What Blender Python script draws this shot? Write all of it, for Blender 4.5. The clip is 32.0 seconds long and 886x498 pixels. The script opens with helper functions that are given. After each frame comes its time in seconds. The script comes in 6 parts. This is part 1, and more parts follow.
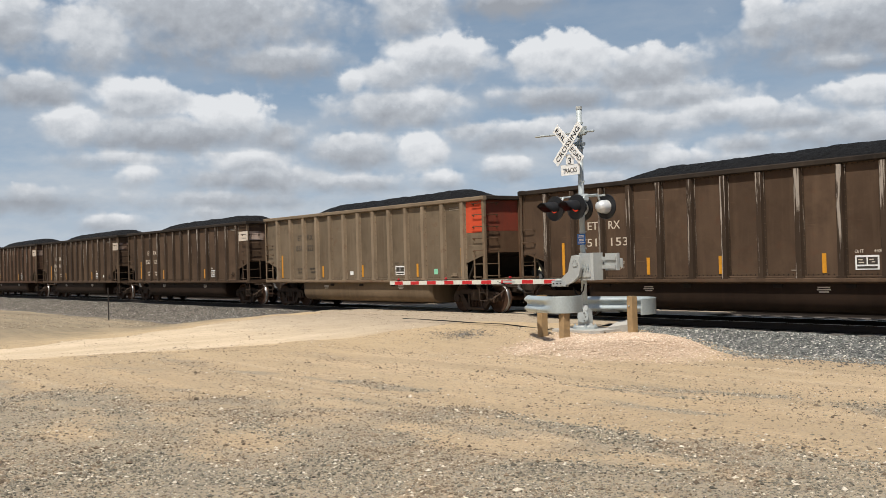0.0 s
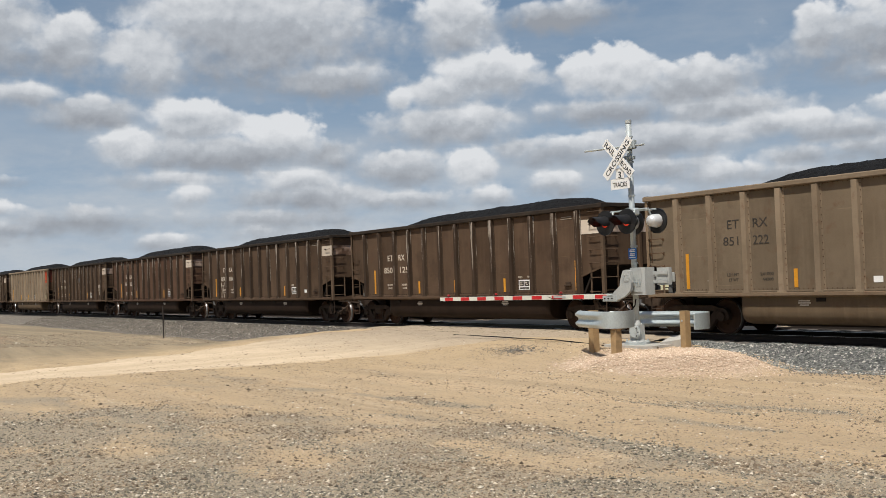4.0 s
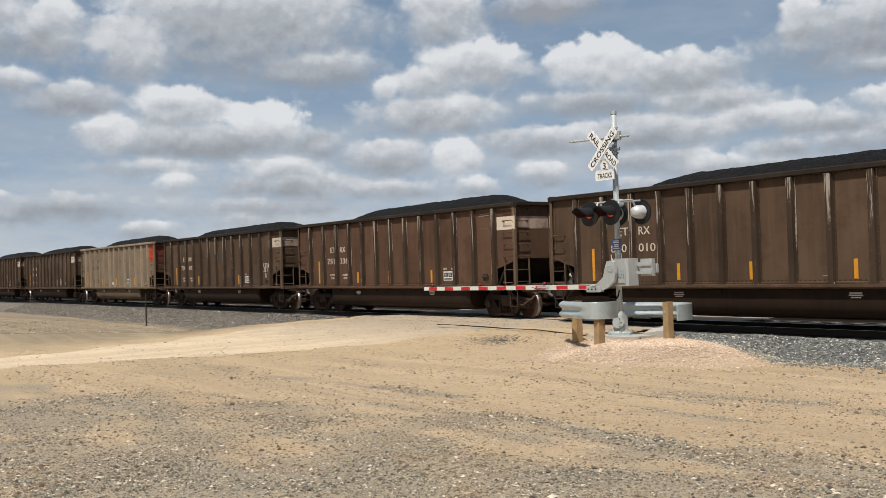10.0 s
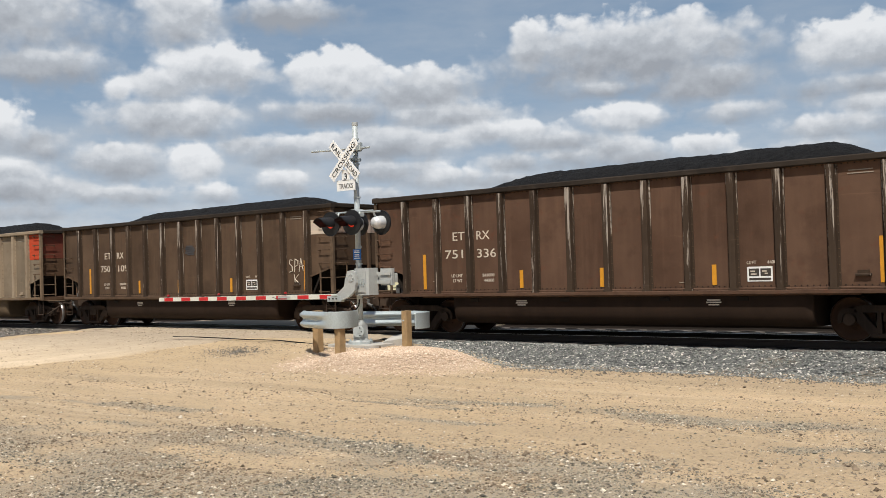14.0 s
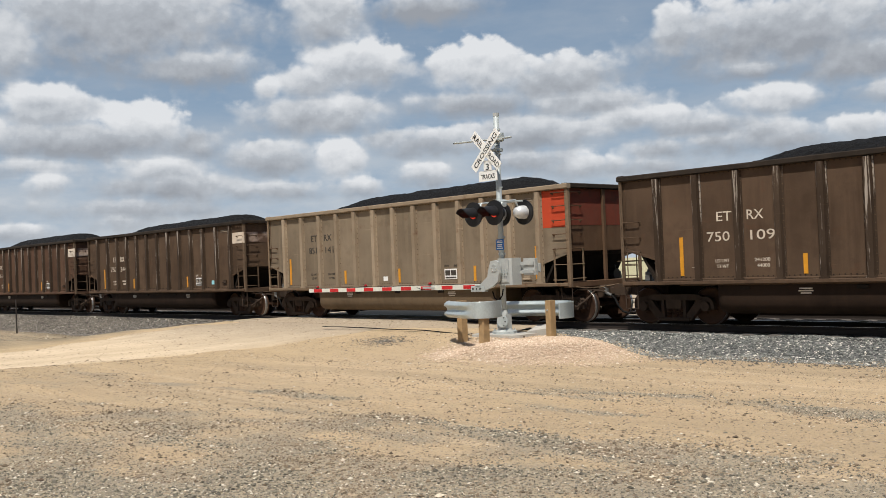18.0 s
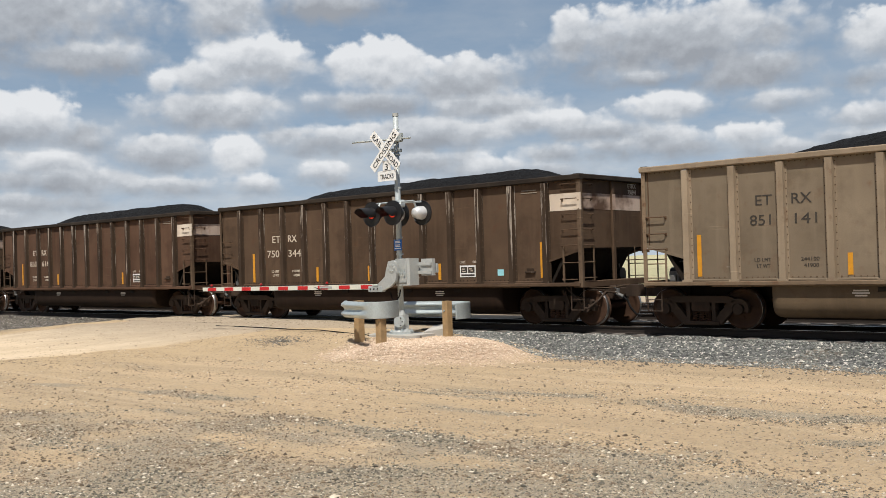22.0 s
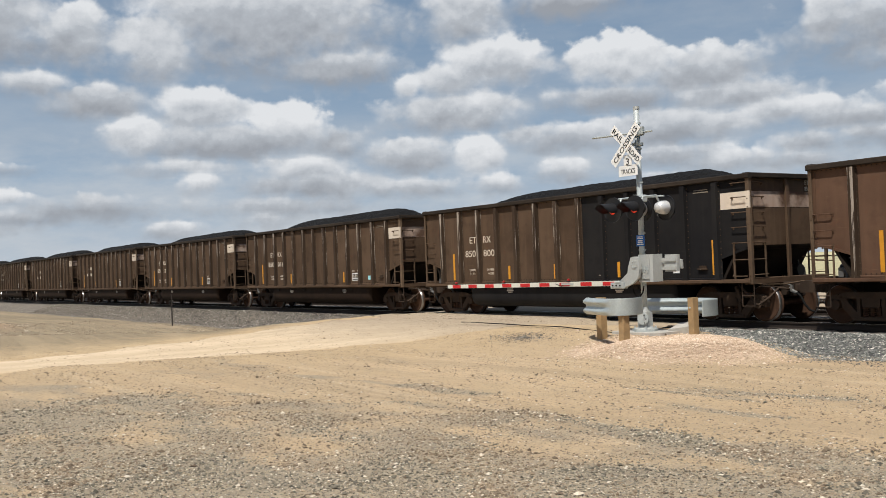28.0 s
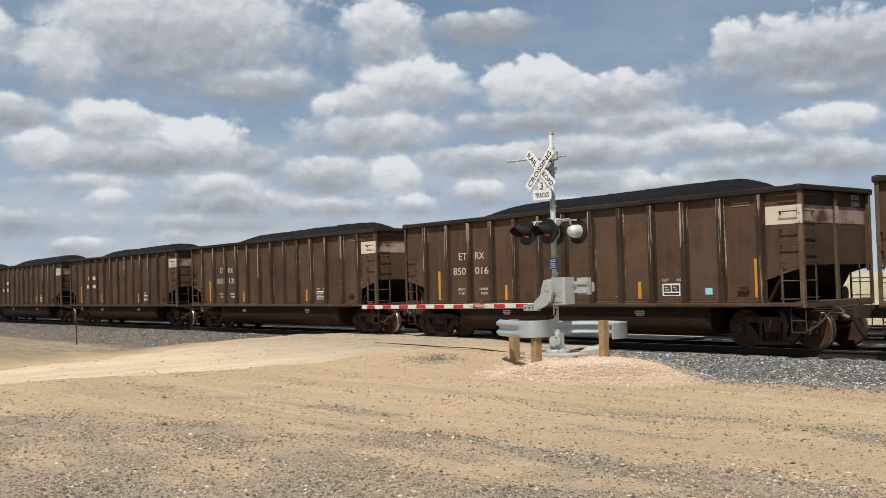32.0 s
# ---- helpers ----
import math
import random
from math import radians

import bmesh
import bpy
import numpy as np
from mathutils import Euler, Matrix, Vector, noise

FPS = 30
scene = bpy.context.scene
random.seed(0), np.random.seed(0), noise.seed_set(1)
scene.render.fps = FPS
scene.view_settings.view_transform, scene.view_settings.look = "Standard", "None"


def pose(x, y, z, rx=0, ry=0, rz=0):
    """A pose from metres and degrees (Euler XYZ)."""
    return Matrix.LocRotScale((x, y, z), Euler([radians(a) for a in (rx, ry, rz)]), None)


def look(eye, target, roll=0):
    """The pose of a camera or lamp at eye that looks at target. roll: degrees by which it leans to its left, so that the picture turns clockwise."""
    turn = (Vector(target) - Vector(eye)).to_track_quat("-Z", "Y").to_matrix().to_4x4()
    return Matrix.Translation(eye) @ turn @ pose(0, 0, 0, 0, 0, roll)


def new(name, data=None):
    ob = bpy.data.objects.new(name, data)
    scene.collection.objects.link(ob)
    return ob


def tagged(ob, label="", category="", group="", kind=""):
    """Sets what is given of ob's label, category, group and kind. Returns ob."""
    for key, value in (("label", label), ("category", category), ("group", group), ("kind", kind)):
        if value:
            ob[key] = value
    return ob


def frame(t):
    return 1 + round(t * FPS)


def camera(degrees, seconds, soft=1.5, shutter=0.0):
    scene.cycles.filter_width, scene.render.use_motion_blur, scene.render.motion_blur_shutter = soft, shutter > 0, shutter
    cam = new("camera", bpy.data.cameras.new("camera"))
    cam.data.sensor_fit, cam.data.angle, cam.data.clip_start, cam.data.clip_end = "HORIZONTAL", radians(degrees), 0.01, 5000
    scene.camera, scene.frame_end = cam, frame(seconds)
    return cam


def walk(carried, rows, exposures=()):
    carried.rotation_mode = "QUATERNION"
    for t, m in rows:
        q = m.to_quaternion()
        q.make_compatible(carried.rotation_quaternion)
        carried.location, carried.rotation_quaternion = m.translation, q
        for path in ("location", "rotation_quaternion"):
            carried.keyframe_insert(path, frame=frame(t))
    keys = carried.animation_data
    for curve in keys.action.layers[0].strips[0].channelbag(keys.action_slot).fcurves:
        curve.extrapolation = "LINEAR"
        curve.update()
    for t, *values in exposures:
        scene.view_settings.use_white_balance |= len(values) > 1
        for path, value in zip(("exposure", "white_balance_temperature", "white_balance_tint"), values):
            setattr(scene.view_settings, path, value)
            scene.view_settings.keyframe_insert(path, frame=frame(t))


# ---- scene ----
# ---- camera: one standing place, a hand-held turn ----
EYE = (0.0, 0.0, 1.71)
cam = camera(48.25, 32.0, soft=0.7)
TURNS = """0 52.09 0.69 1.64; 0.5 52.42 0.91 1.34; 1 52.07 1.06 0.99; 1.5 53.11 1.25 0.49; 2 57.35 1.63 0.56
2.5 60.64 2.15 1.44; 3 59.01 2.51 2.24; 3.5 56.43 2.12 2.47; 5.5 53.90 1.48 1.83; 6 53.90 1.65 1.74
6.5 54.32 1.11 1.94; 7 55.22 0.69 1.89; 7.5 55.39 0.72 1.89; 8 55.36 1.20 2.19; 8.5 55.17 1.54 2.17
9 54.82 1.33 2.14; 9.5 54.36 1.06 1.96; 10 54.07 1.08 1.71; 10.5 53.44 1.11 1.49; 11 52.97 0.82 1.66
11.5 52.62 0.20 1.99; 12 52.27 -1.43 2.18; 12.5 51.37 -2.52 2.00; 13 49.02 -1.97 2.04; 13.5 41.25 0.60 2.31
15.5 37.67 1.77 1.28; 16 42.68 0.29 1.60; 16.5 44.52 -1.71 2.07; 17 44.00 -0.66 3.10; 17.5 44.72 0.81 3.74
18 47.43 0.90 2.34; 18.5 46.00 0.05 1.60; 19 43.91 -0.01 1.57; 19.5 44.39 1.61 2.18; 20 46.33 2.62 1.63
20.5 45.88 2.21 1.50; 21 44.22 1.89 1.09; 21.5 43.93 1.19 0.80; 22 41.51 0.70 1.71; 22.5 34.92 -0.29 3.33
23 30.84 -0.38 4.15; 23.5 31.45 0.49 3.29; 24 33.37 0.97 3.39; 24.5 34.97 1.82 2.27; 25 38.26 1.24 1.74
25.5 42.03 1.84 2.09; 26 44.42 2.56 2.32; 26.5 46.27 1.88 2.57; 28.5 56.62 1.02 2.15; 29 55.95 1.12 2.01
29.5 54.81 1.59 1.92; 30 52.74 1.84 1.43; 30.5 50.55 1.72 1.06; 31 50.60 1.36 1.02; 31.5 51.06 1.57 1.28
32 50.48 2.04 1.53"""
walk(cam, [(t, pose(*EYE, 90 + pitch, roll, yaw)) for t, yaw, pitch, roll in
           (map(float, r.split()) for r in TURNS.replace("\n", ";").split(";"))],
     exposures=[(0, 0.03), (3, -0.05), (7, -0.06), (11, -0.03), (13, 0.08), (16, 0.07), (17, 0.13), (18, 0.0), (21, 0.04), (22, 0.05), (23, 0.12), (24, 0.14),
                (25, 0.12), (26, 0.05), (29, 0.0), (32, -0.02)])

# ---- light ----
SUN_EL, SUN_AZ = radians(60), (0.53, -0.848)          # height of the sun and its compass way (x, y)
world = bpy.data.worlds.new("world")
scene.world = world
world.use_nodes = True
wn = world.node_tree
sky = wn.nodes.new("ShaderNodeTexSky")
sky.sky_type, sky.sun_disc = "NISHITA", False
sky.sun_elevation, sky.sun_rotation = SUN_EL, math.atan2(SUN_AZ[0], SUN_AZ[1])
sky.dust_density = 2.0
wn.links.new(sky.outputs[0], wn.nodes["Background"].inputs[0])
wn.nodes["Background"].inputs[1].default_value = 0.075
sun = new("sun", bpy.data.lights.new("sun", "SUN"))
sun.data.energy, sun.data.angle, sun.data.color = 5.0, radians(0.6), (1.0, 0.95, 0.87)
sun.matrix_world = look((0, 0, 60), (-SUN_AZ[0] * 60 / math.tan(SUN_EL), -SUN_AZ[1] * 60 / math.tan(SUN_EL), 0))
scene.view_settings.exposure = 0.0


# ---- materials ----
def nodes_of(name):
    m = bpy.data.materials.new(name)
    m.use_nodes = True
    nt = m.node_tree
    return m, nt, nt.nodes["Principled BSDF"]


def nd(nt, kind, ins=(), **props):
    """A node of that kind; ins: pairs of input and value or socket."""
    n = nt.nodes.new("ShaderNode" + kind)
    for k, v in props.items():
        setattr(n, k, v)
    for k, v in ins:
        if isinstance(v, bpy.types.NodeSocket):
            nt.links.new(v, n.inputs[k])
        else:
            n.inputs[k].default_value = v
    return n


def rgb(c):
    return (c[0], c[1], c[2], 1.0)


def coords(nt, scale=(1, 1, 1), kind="Object"):
    tc = nd(nt, "TexCoord")
    return nd(nt, "Mapping", [("Vector", tc.outputs[kind]), ("Scale", scale)]).outputs[0]


def noise_of(nt, vec, scale, detail=4.0, rough=0.55):
    return nd(nt, "TexNoise", [("Vector", vec), ("Scale", scale), ("Detail", detail), ("Roughness", rough)]).outputs["Fac"]


def span(nt, fac, lo, hi):
    return nd(nt, "MapRange", [("Value", fac), ("From Min", lo), ("From Max", hi)]).outputs[0]


def mix(nt, fac, a, b):
    n = nt.nodes.new("ShaderNodeMix")
    n.data_type = "RGBA"
    for sock, v in ((n.inputs[0], fac), (n.inputs[6], a), (n.inputs[7], b)):
        if isinstance(v, bpy.types.NodeSocket):
            nt.links.new(v, sock)
        elif isinstance(v, tuple):
            sock.default_value = rgb(v)
        else:
            sock.default_value = v
    return n.outputs[2]


def bump(nt, bsdf, height, strength, distance=0.01):
    b = nd(nt, "Bump", [("Height", height), ("Strength", strength), ("Distance", distance)])
    nt.links.new(b.outputs[0], bsdf.inputs["Normal"])


def plain(name, base, rough=0.6, metal=0.0, vary=0.25, scale=6.0, grain=0.15, spec=0.35):
    """Paint, metal or wood with grain at two scales and a little difference from piece to piece."""
    m, nt, b = nodes_of(name)
    v = coords(nt)
    big, small = noise_of(nt, v, scale), noise_of(nt, v, scale * 14, 3)
    dark = tuple(c * (1 - vary) for c in base)
    light = tuple(min(1, c * (1 + vary * 0.7)) for c in base)
    col = mix(nt, span(nt, big, 0.3, 0.7), dark, light)
    col = mix(nt, span(nt, small, 0.35, 0.75), col, tuple(c * 0.82 for c in base))
    nt.links.new(col, b.inputs["Base Color"])
    nt.links.new(nd(nt, "MapRange", [("Value", big), ("To Min", max(0, rough - 0.12)), ("To Max", min(1, rough + 0.12))]).outputs[0], b.inputs["Roughness"])
    b.inputs["Metallic"].default_value = metal
    b.inputs["Specular IOR Level"].default_value = spec
    bump(nt, b, small, grain, 0.004)
    return m


def weathered(name, base, dust, rust, worn=0.5):
    """Old car paint: dust in clouds and runs, rust and bare rubbed spots."""
    m, nt, b = nodes_of(name)
    tc = nd(nt, "TexCoord").outputs["Object"]
    info = nd(nt, "ObjectInfo").outputs["Random"]
    shift = nd(nt, "VectorMath", [(0, tc), (1, nd(nt, "CombineXYZ", [("X", nd(nt, "Math", [(0, info), (1, 37.0)], operation="MULTIPLY").outputs[0]), ("Y", info), ("Z", 0.0)]).outputs[0])], operation="ADD").outputs[0]
    big = noise_of(nt, shift, 0.55, 5)
    mid = noise_of(nt, shift, 3.2, 6, 0.62)
    runs = noise_of(nt, nd(nt, "Mapping", [("Vector", shift), ("Scale", (5, 5, 0.4))]).outputs[0], 1.0, 4, 0.55)
    fine = noise_of(nt, shift, 60, 3)
    col = mix(nt, span(nt, big, 0.3, 0.72), base, dust)
    col = mix(nt, nd(nt, "Math", [(0, span(nt, runs, 0.48, 0.72)), (1, 0.6)], operation="MULTIPLY").outputs[0], col, dust)
    col = mix(nt, nd(nt, "Math", [(0, span(nt, mid, 0.58, 0.74)), (1, worn)], operation="MULTIPLY").outputs[0], col, rust)
    col = mix(nt, nd(nt, "Math", [(0, span(nt, fine, 0.45, 0.8)), (1, 0.2)], operation="MULTIPLY").outputs[0], col, tuple(c * 0.6 for c in base))
    scratch = noise_of(nt, nd(nt, "Mapping", [("Vector", shift), ("Rotation", (0, radians(14), 0)), ("Scale", (0.7, 0.7, 26))]).outputs[0], 1.0, 3, 0.6)
    col = mix(nt, nd(nt, "Math", [(0, span(nt, scratch, 0.68, 0.72)), (1, 0.28)], operation="MULTIPLY").outputs[0], col, tuple(min(1, c * 1.7) for c in dust))
    blot = noise_of(nt, shift, 1.5, 4, 0.6)
    col = mix(nt, nd(nt, "Math", [(0, span(nt, blot, 0.52, 0.7)), (1, 0.45)], operation="MULTIPLY").outputs[0], col, tuple(c * 0.72 for c in base))
    tone = nd(nt, "MapRange", [("Value", info), ("To Min", 0.9), ("To Max", 1.1)]).outputs[0]
    n = nt.nodes.new("ShaderNodeVectorMath")
    n.operation = "SCALE"
    nt.links.new(col, n.inputs[0])
    nt.links.new(tone, n.inputs["Scale"])
    nt.links.new(n.outputs[0], b.inputs["Base Color"])
    b.inputs["Roughness"].default_value = 0.72
    b.inputs["Specular IOR Level"].default_value = 0.1
    bump(nt, b, mid, 0.2, 0.012)
    return m


def rubbed(name, base, dust, bare):
    """Paint worn through to pale metal in long upright scrapes."""
    m = weathered(name, base, dust, base, 0.2)
    nt = m.node_tree
    b = nt.nodes["Principled BSDF"]
    was = b.inputs["Base Color"].links[0].from_socket
    tc = nd(nt, "TexCoord").outputs["Object"]
    info = nd(nt, "ObjectInfo").outputs["Random"]
    far = nd(nt, "CombineXYZ", [("X", nd(nt, "Math", [(0, info), (1, 91.0)], operation="MULTIPLY").outputs[0]), ("Y", 0.0), ("Z", nd(nt, "Math", [(0, info), (1, 53.0)], operation="MULTIPLY").outputs[0])]).outputs[0]
    vec = nd(nt, "VectorMath", [(0, tc), (1, far)], operation="ADD").outputs[0]
    runs = noise_of(nt, nd(nt, "Mapping", [("Vector", vec), ("Scale", (13, 13, 0.55))]).outputs[0], 1.0, 6, 0.7)
    high = nd(nt, "MapRange", [("Value", nd(nt, "SeparateXYZ", [("Vector", tc)]).outputs["Z"]), ("From Min", 1.2), ("From Max", 3.4)]).outputs[0]
    lift = nd(nt, "Math", [(0, runs), (1, nd(nt, "Math", [(0, high), (1, 0.11)], operation="MULTIPLY").outputs[0])], operation="ADD").outputs[0]
    facing = nd(nt, "Math", [(0, nd(nt, "Math", [(0, nd(nt, "SeparateXYZ", [("Vector", nd(nt, "TexCoord").outputs["Normal"])]).outputs["Y"])], operation="ABSOLUTE").outputs[0]), (1, 0.9)], operation="GREATER_THAN").outputs[0]
    mask = nd(nt, "Math", [(0, span(nt, lift, 0.62, 0.67)), (1, facing)], operation="MULTIPLY").outputs[0]
    nt.links.new(mix(nt, nd(nt, "Math", [(0, mask), (1, 0.8)], operation="MULTIPLY").outputs[0], was, bare), b.inputs["Base Color"])
    return m


M = {}
M["brown"] = weathered("brown_car_paint", (0.060, 0.0385, 0.0252), (0.113, 0.0742, 0.0485), (0.105, 0.050, 0.028), 0.45)
M["ruddy"] = weathered("ruddy_brown_car_paint", (0.069, 0.0385, 0.025), (0.12, 0.071, 0.047), (0.12, 0.049, 0.028), 0.6)
M["tan"] = weathered("tan_car_paint", (0.115, 0.087, 0.058), (0.178, 0.137, 0.094), (0.13, 0.069, 0.04), 0.5)
M["tan_pale"] = weathered("pale_tan_car_paint", (0.150, 0.117, 0.082), (0.222, 0.176, 0.125), (0.14, 0.076, 0.044), 0.45)
M["rib_tan_pale"] = weathered("pale_tan_rib_paint", (0.225, 0.173, 0.12), (0.31, 0.245, 0.174), (0.15, 0.075, 0.042), 0.7)
M["rusty_trim"] = weathered("rusty_trim_paint", (0.075, 0.043, 0.026), (0.12, 0.074, 0.045), (0.10, 0.045, 0.024), 0.5)
M["tan_tub"] = weathered("dirty_tan_tub_paint", (0.105, 0.074, 0.046), (0.16, 0.115, 0.072), (0.1, 0.052, 0.03), 0.5)
M["black"] = weathered("black_car_paint", (0.0105, 0.0105, 0.012), (0.019, 0.018, 0.0175), (0.035, 0.021, 0.016), 0.2)
M["rib_brown"] = rubbed("rubbed_rib_paint", (0.037, 0.025, 0.0175), (0.06, 0.041, 0.028), (0.38, 0.33, 0.28))
M["rib_tan"] = weathered("rubbed_tan_rib_paint", (0.178, 0.135, 0.092), (0.25, 0.193, 0.134), (0.13, 0.064, 0.036), 0.7)
M["under"] = weathered("dirty_underframe_steel", (0.014, 0.0115, 0.0095), (0.026, 0.02, 0.0155), (0.03, 0.017, 0.011), 0.4)
M["truck"] = weathered("cast_truck_steel", (0.028, 0.020, 0.0155), (0.072, 0.050, 0.036), (0.08, 0.041, 0.024), 0.5)
M["wheel"] = weathered("rusty_wheel_steel", (0.040, 0.022, 0.0145), (0.075, 0.042, 0.027), (0.024, 0.014, 0.010), 0.5)
M["post"] = weathered("dusty_post_paint", (0.06, 0.040, 0.027), (0.15, 0.106, 0.071), (0.11, 0.052, 0.03), 0.6)
M["tan_sill"] = weathered("rusty_tan_sill_paint", (0.15, 0.103, 0.066), (0.21, 0.155, 0.104), (0.13, 0.058, 0.032), 0.9)
M["bluescrawl"] = plain("dull_blue_spray", (0.052, 0.05, 0.052), 0.6, 0, 0.4)
M["chord"] = weathered("coal_dusted_rim", (0.021, 0.0165, 0.0135), (0.04, 0.031, 0.024), (0.11, 0.088, 0.07), 0.25)
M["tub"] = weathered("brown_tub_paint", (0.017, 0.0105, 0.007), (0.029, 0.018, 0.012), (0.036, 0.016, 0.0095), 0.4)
M["tread"] = plain("polished_wheel_tread", (0.45, 0.43, 0.41), 0.35, 1.0, 0.1)
M["stripe_white"] = weathered("dirty_white_band", (0.66, 0.59, 0.50), (0.52, 0.43, 0.34), (0.24, 0.13, 0.08), 0.4)
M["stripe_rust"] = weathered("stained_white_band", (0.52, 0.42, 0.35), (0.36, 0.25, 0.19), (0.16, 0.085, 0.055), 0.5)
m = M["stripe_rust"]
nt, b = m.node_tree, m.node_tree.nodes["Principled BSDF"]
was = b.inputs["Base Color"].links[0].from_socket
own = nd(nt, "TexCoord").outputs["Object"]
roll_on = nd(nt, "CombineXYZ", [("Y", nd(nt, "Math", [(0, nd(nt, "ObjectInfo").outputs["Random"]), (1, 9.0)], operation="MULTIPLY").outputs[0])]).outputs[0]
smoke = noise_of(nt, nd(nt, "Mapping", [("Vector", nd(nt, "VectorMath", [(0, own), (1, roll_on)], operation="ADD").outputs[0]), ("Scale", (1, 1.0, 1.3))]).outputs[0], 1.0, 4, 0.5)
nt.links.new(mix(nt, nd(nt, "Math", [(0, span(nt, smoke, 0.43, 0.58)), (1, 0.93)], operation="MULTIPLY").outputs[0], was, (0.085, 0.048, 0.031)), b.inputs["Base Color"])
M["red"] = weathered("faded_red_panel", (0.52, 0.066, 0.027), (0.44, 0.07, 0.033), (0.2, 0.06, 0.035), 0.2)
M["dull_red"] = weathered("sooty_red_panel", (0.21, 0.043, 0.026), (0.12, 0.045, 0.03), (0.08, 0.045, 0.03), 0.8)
M["yellow"] = plain("yellow_reflector", (0.60, 0.27, 0.02), 0.45, 0, 0.2)
M["white_mark"] = plain("white_stencil_paint", (0.58, 0.51, 0.42), 0.6, 0, 0.25, 9)
M["dark_mark"] = plain("dark_stencil_paint", (0.05, 0.042, 0.034), 0.6, 0, 0.3, 9)
M["faint_mark"] = plain("worn_stencil_paint", (0.26, 0.22, 0.17), 0.6, 0, 0.4, 9)
M["brakegrey"] = plain("dirty_grey_casting", (0.13, 0.13, 0.125), 0.6, 0.2, 0.4, 8)
M["bluetag"] = plain("pale_blue_tag", (0.32, 0.66, 0.72), 0.5, 0, 0.1)
M["greentag"] = plain("pale_green_tag", (0.25, 0.6, 0.4), 0.5, 0, 0.1)
M["galv"] = plain("galvanised_steel", (0.46, 0.50, 0.50), 0.5, 0.3, 0.16, 3.0, 0.05)
M["beam"] = plain("dull_galvanised_sheet", (0.50, 0.56, 0.565), 0.40, 0.5, 0.16, 2.0, 0.04)
M["alu"] = plain("grey_aluminium_paint", (0.42, 0.435, 0.42), 0.5, 0.15, 0.12, 3.0, 0.05)
M["silver"] = plain("silver_housing", (0.66, 0.67, 0.67), 0.38, 0.3, 0.08)
M["blackpaint"] = plain("matt_black_paint", (0.014, 0.014, 0.015), 0.5, 0, 0.3)
M["signwhite"] = plain("white_sign_sheeting", (0.80, 0.80, 0.78), 0.45, 0, 0.05, 4, 0.03)
M["armred"] = plain("red_reflective_tape", (0.50, 0.018, 0.022), 0.4, 0, 0.12)
M["armwhite"] = plain("white_gate_arm", (0.63, 0.64, 0.57), 0.45, 0, 0.08)
M["blue"] = plain("blue_sign_sheeting", (0.02, 0.13, 0.42), 0.4, 0, 0.1)
M["timber"] = plain("weathered_timber", (0.36, 0.24, 0.12), 0.75, 0, 0.3, 5, 0.4)
M["concrete"] = plain("grey_concrete", (0.42, 0.40, 0.36), 0.85, 0, 0.2, 5, 0.4)
M["rail"] = plain("rusty_rail_side", (0.03, 0.023, 0.019), 0.7, 0.1, 0.3, 2, 0.2)
M["railtop"] = plain("polished_rail_head", (0.5, 0.5, 0.5), 0.3, 1.0, 0.1)
M["tie"] = plain("dusty_concrete_tie", (0.15, 0.135, 0.12), 0.9, 0, 0.3, 4, 0.4)
M["black_rubber"] = plain("black_rubber", (0.012, 0.012, 0.012), 0.85, 0, 0.3, spec=0.1)

m, nt, b = nodes_of("red_signal_lens")
b.inputs["Base Color"].default_value = (0.55, 0.03, 0.02, 1)
b.inputs["Roughness"].default_value = 0.25
b.inputs["Emission Color"].default_value = (1.0, 0.06, 0.02, 1)
b.inputs["Emission Strength"].default_value = 0.35
M["lens"] = m
M["lampred"] = plain("dark_red_glass", (0.30, 0.012, 0.012), 0.3, 0, 0.1)

m, nt, b = nodes_of("black_coal")
v = coords(nt)
n1, n2 = noise_of(nt, v, 9, 6, 0.7), noise_of(nt, v, 45, 3)
nt.links.new(mix(nt, span(nt, n1, 0.3, 0.7), (0.006, 0.006, 0.0065), (0.02, 0.0195, 0.0195)), b.inputs["Base Color"])
b.inputs["Roughness"].default_value = 0.75
b.inputs["Specular IOR Level"].default_value = 0.15
bump(nt, b, nd(nt, "Math", [(0, n1), (1, n2)], operation="ADD").outputs[0], 1.0, 0.08)
M["coal"] = m


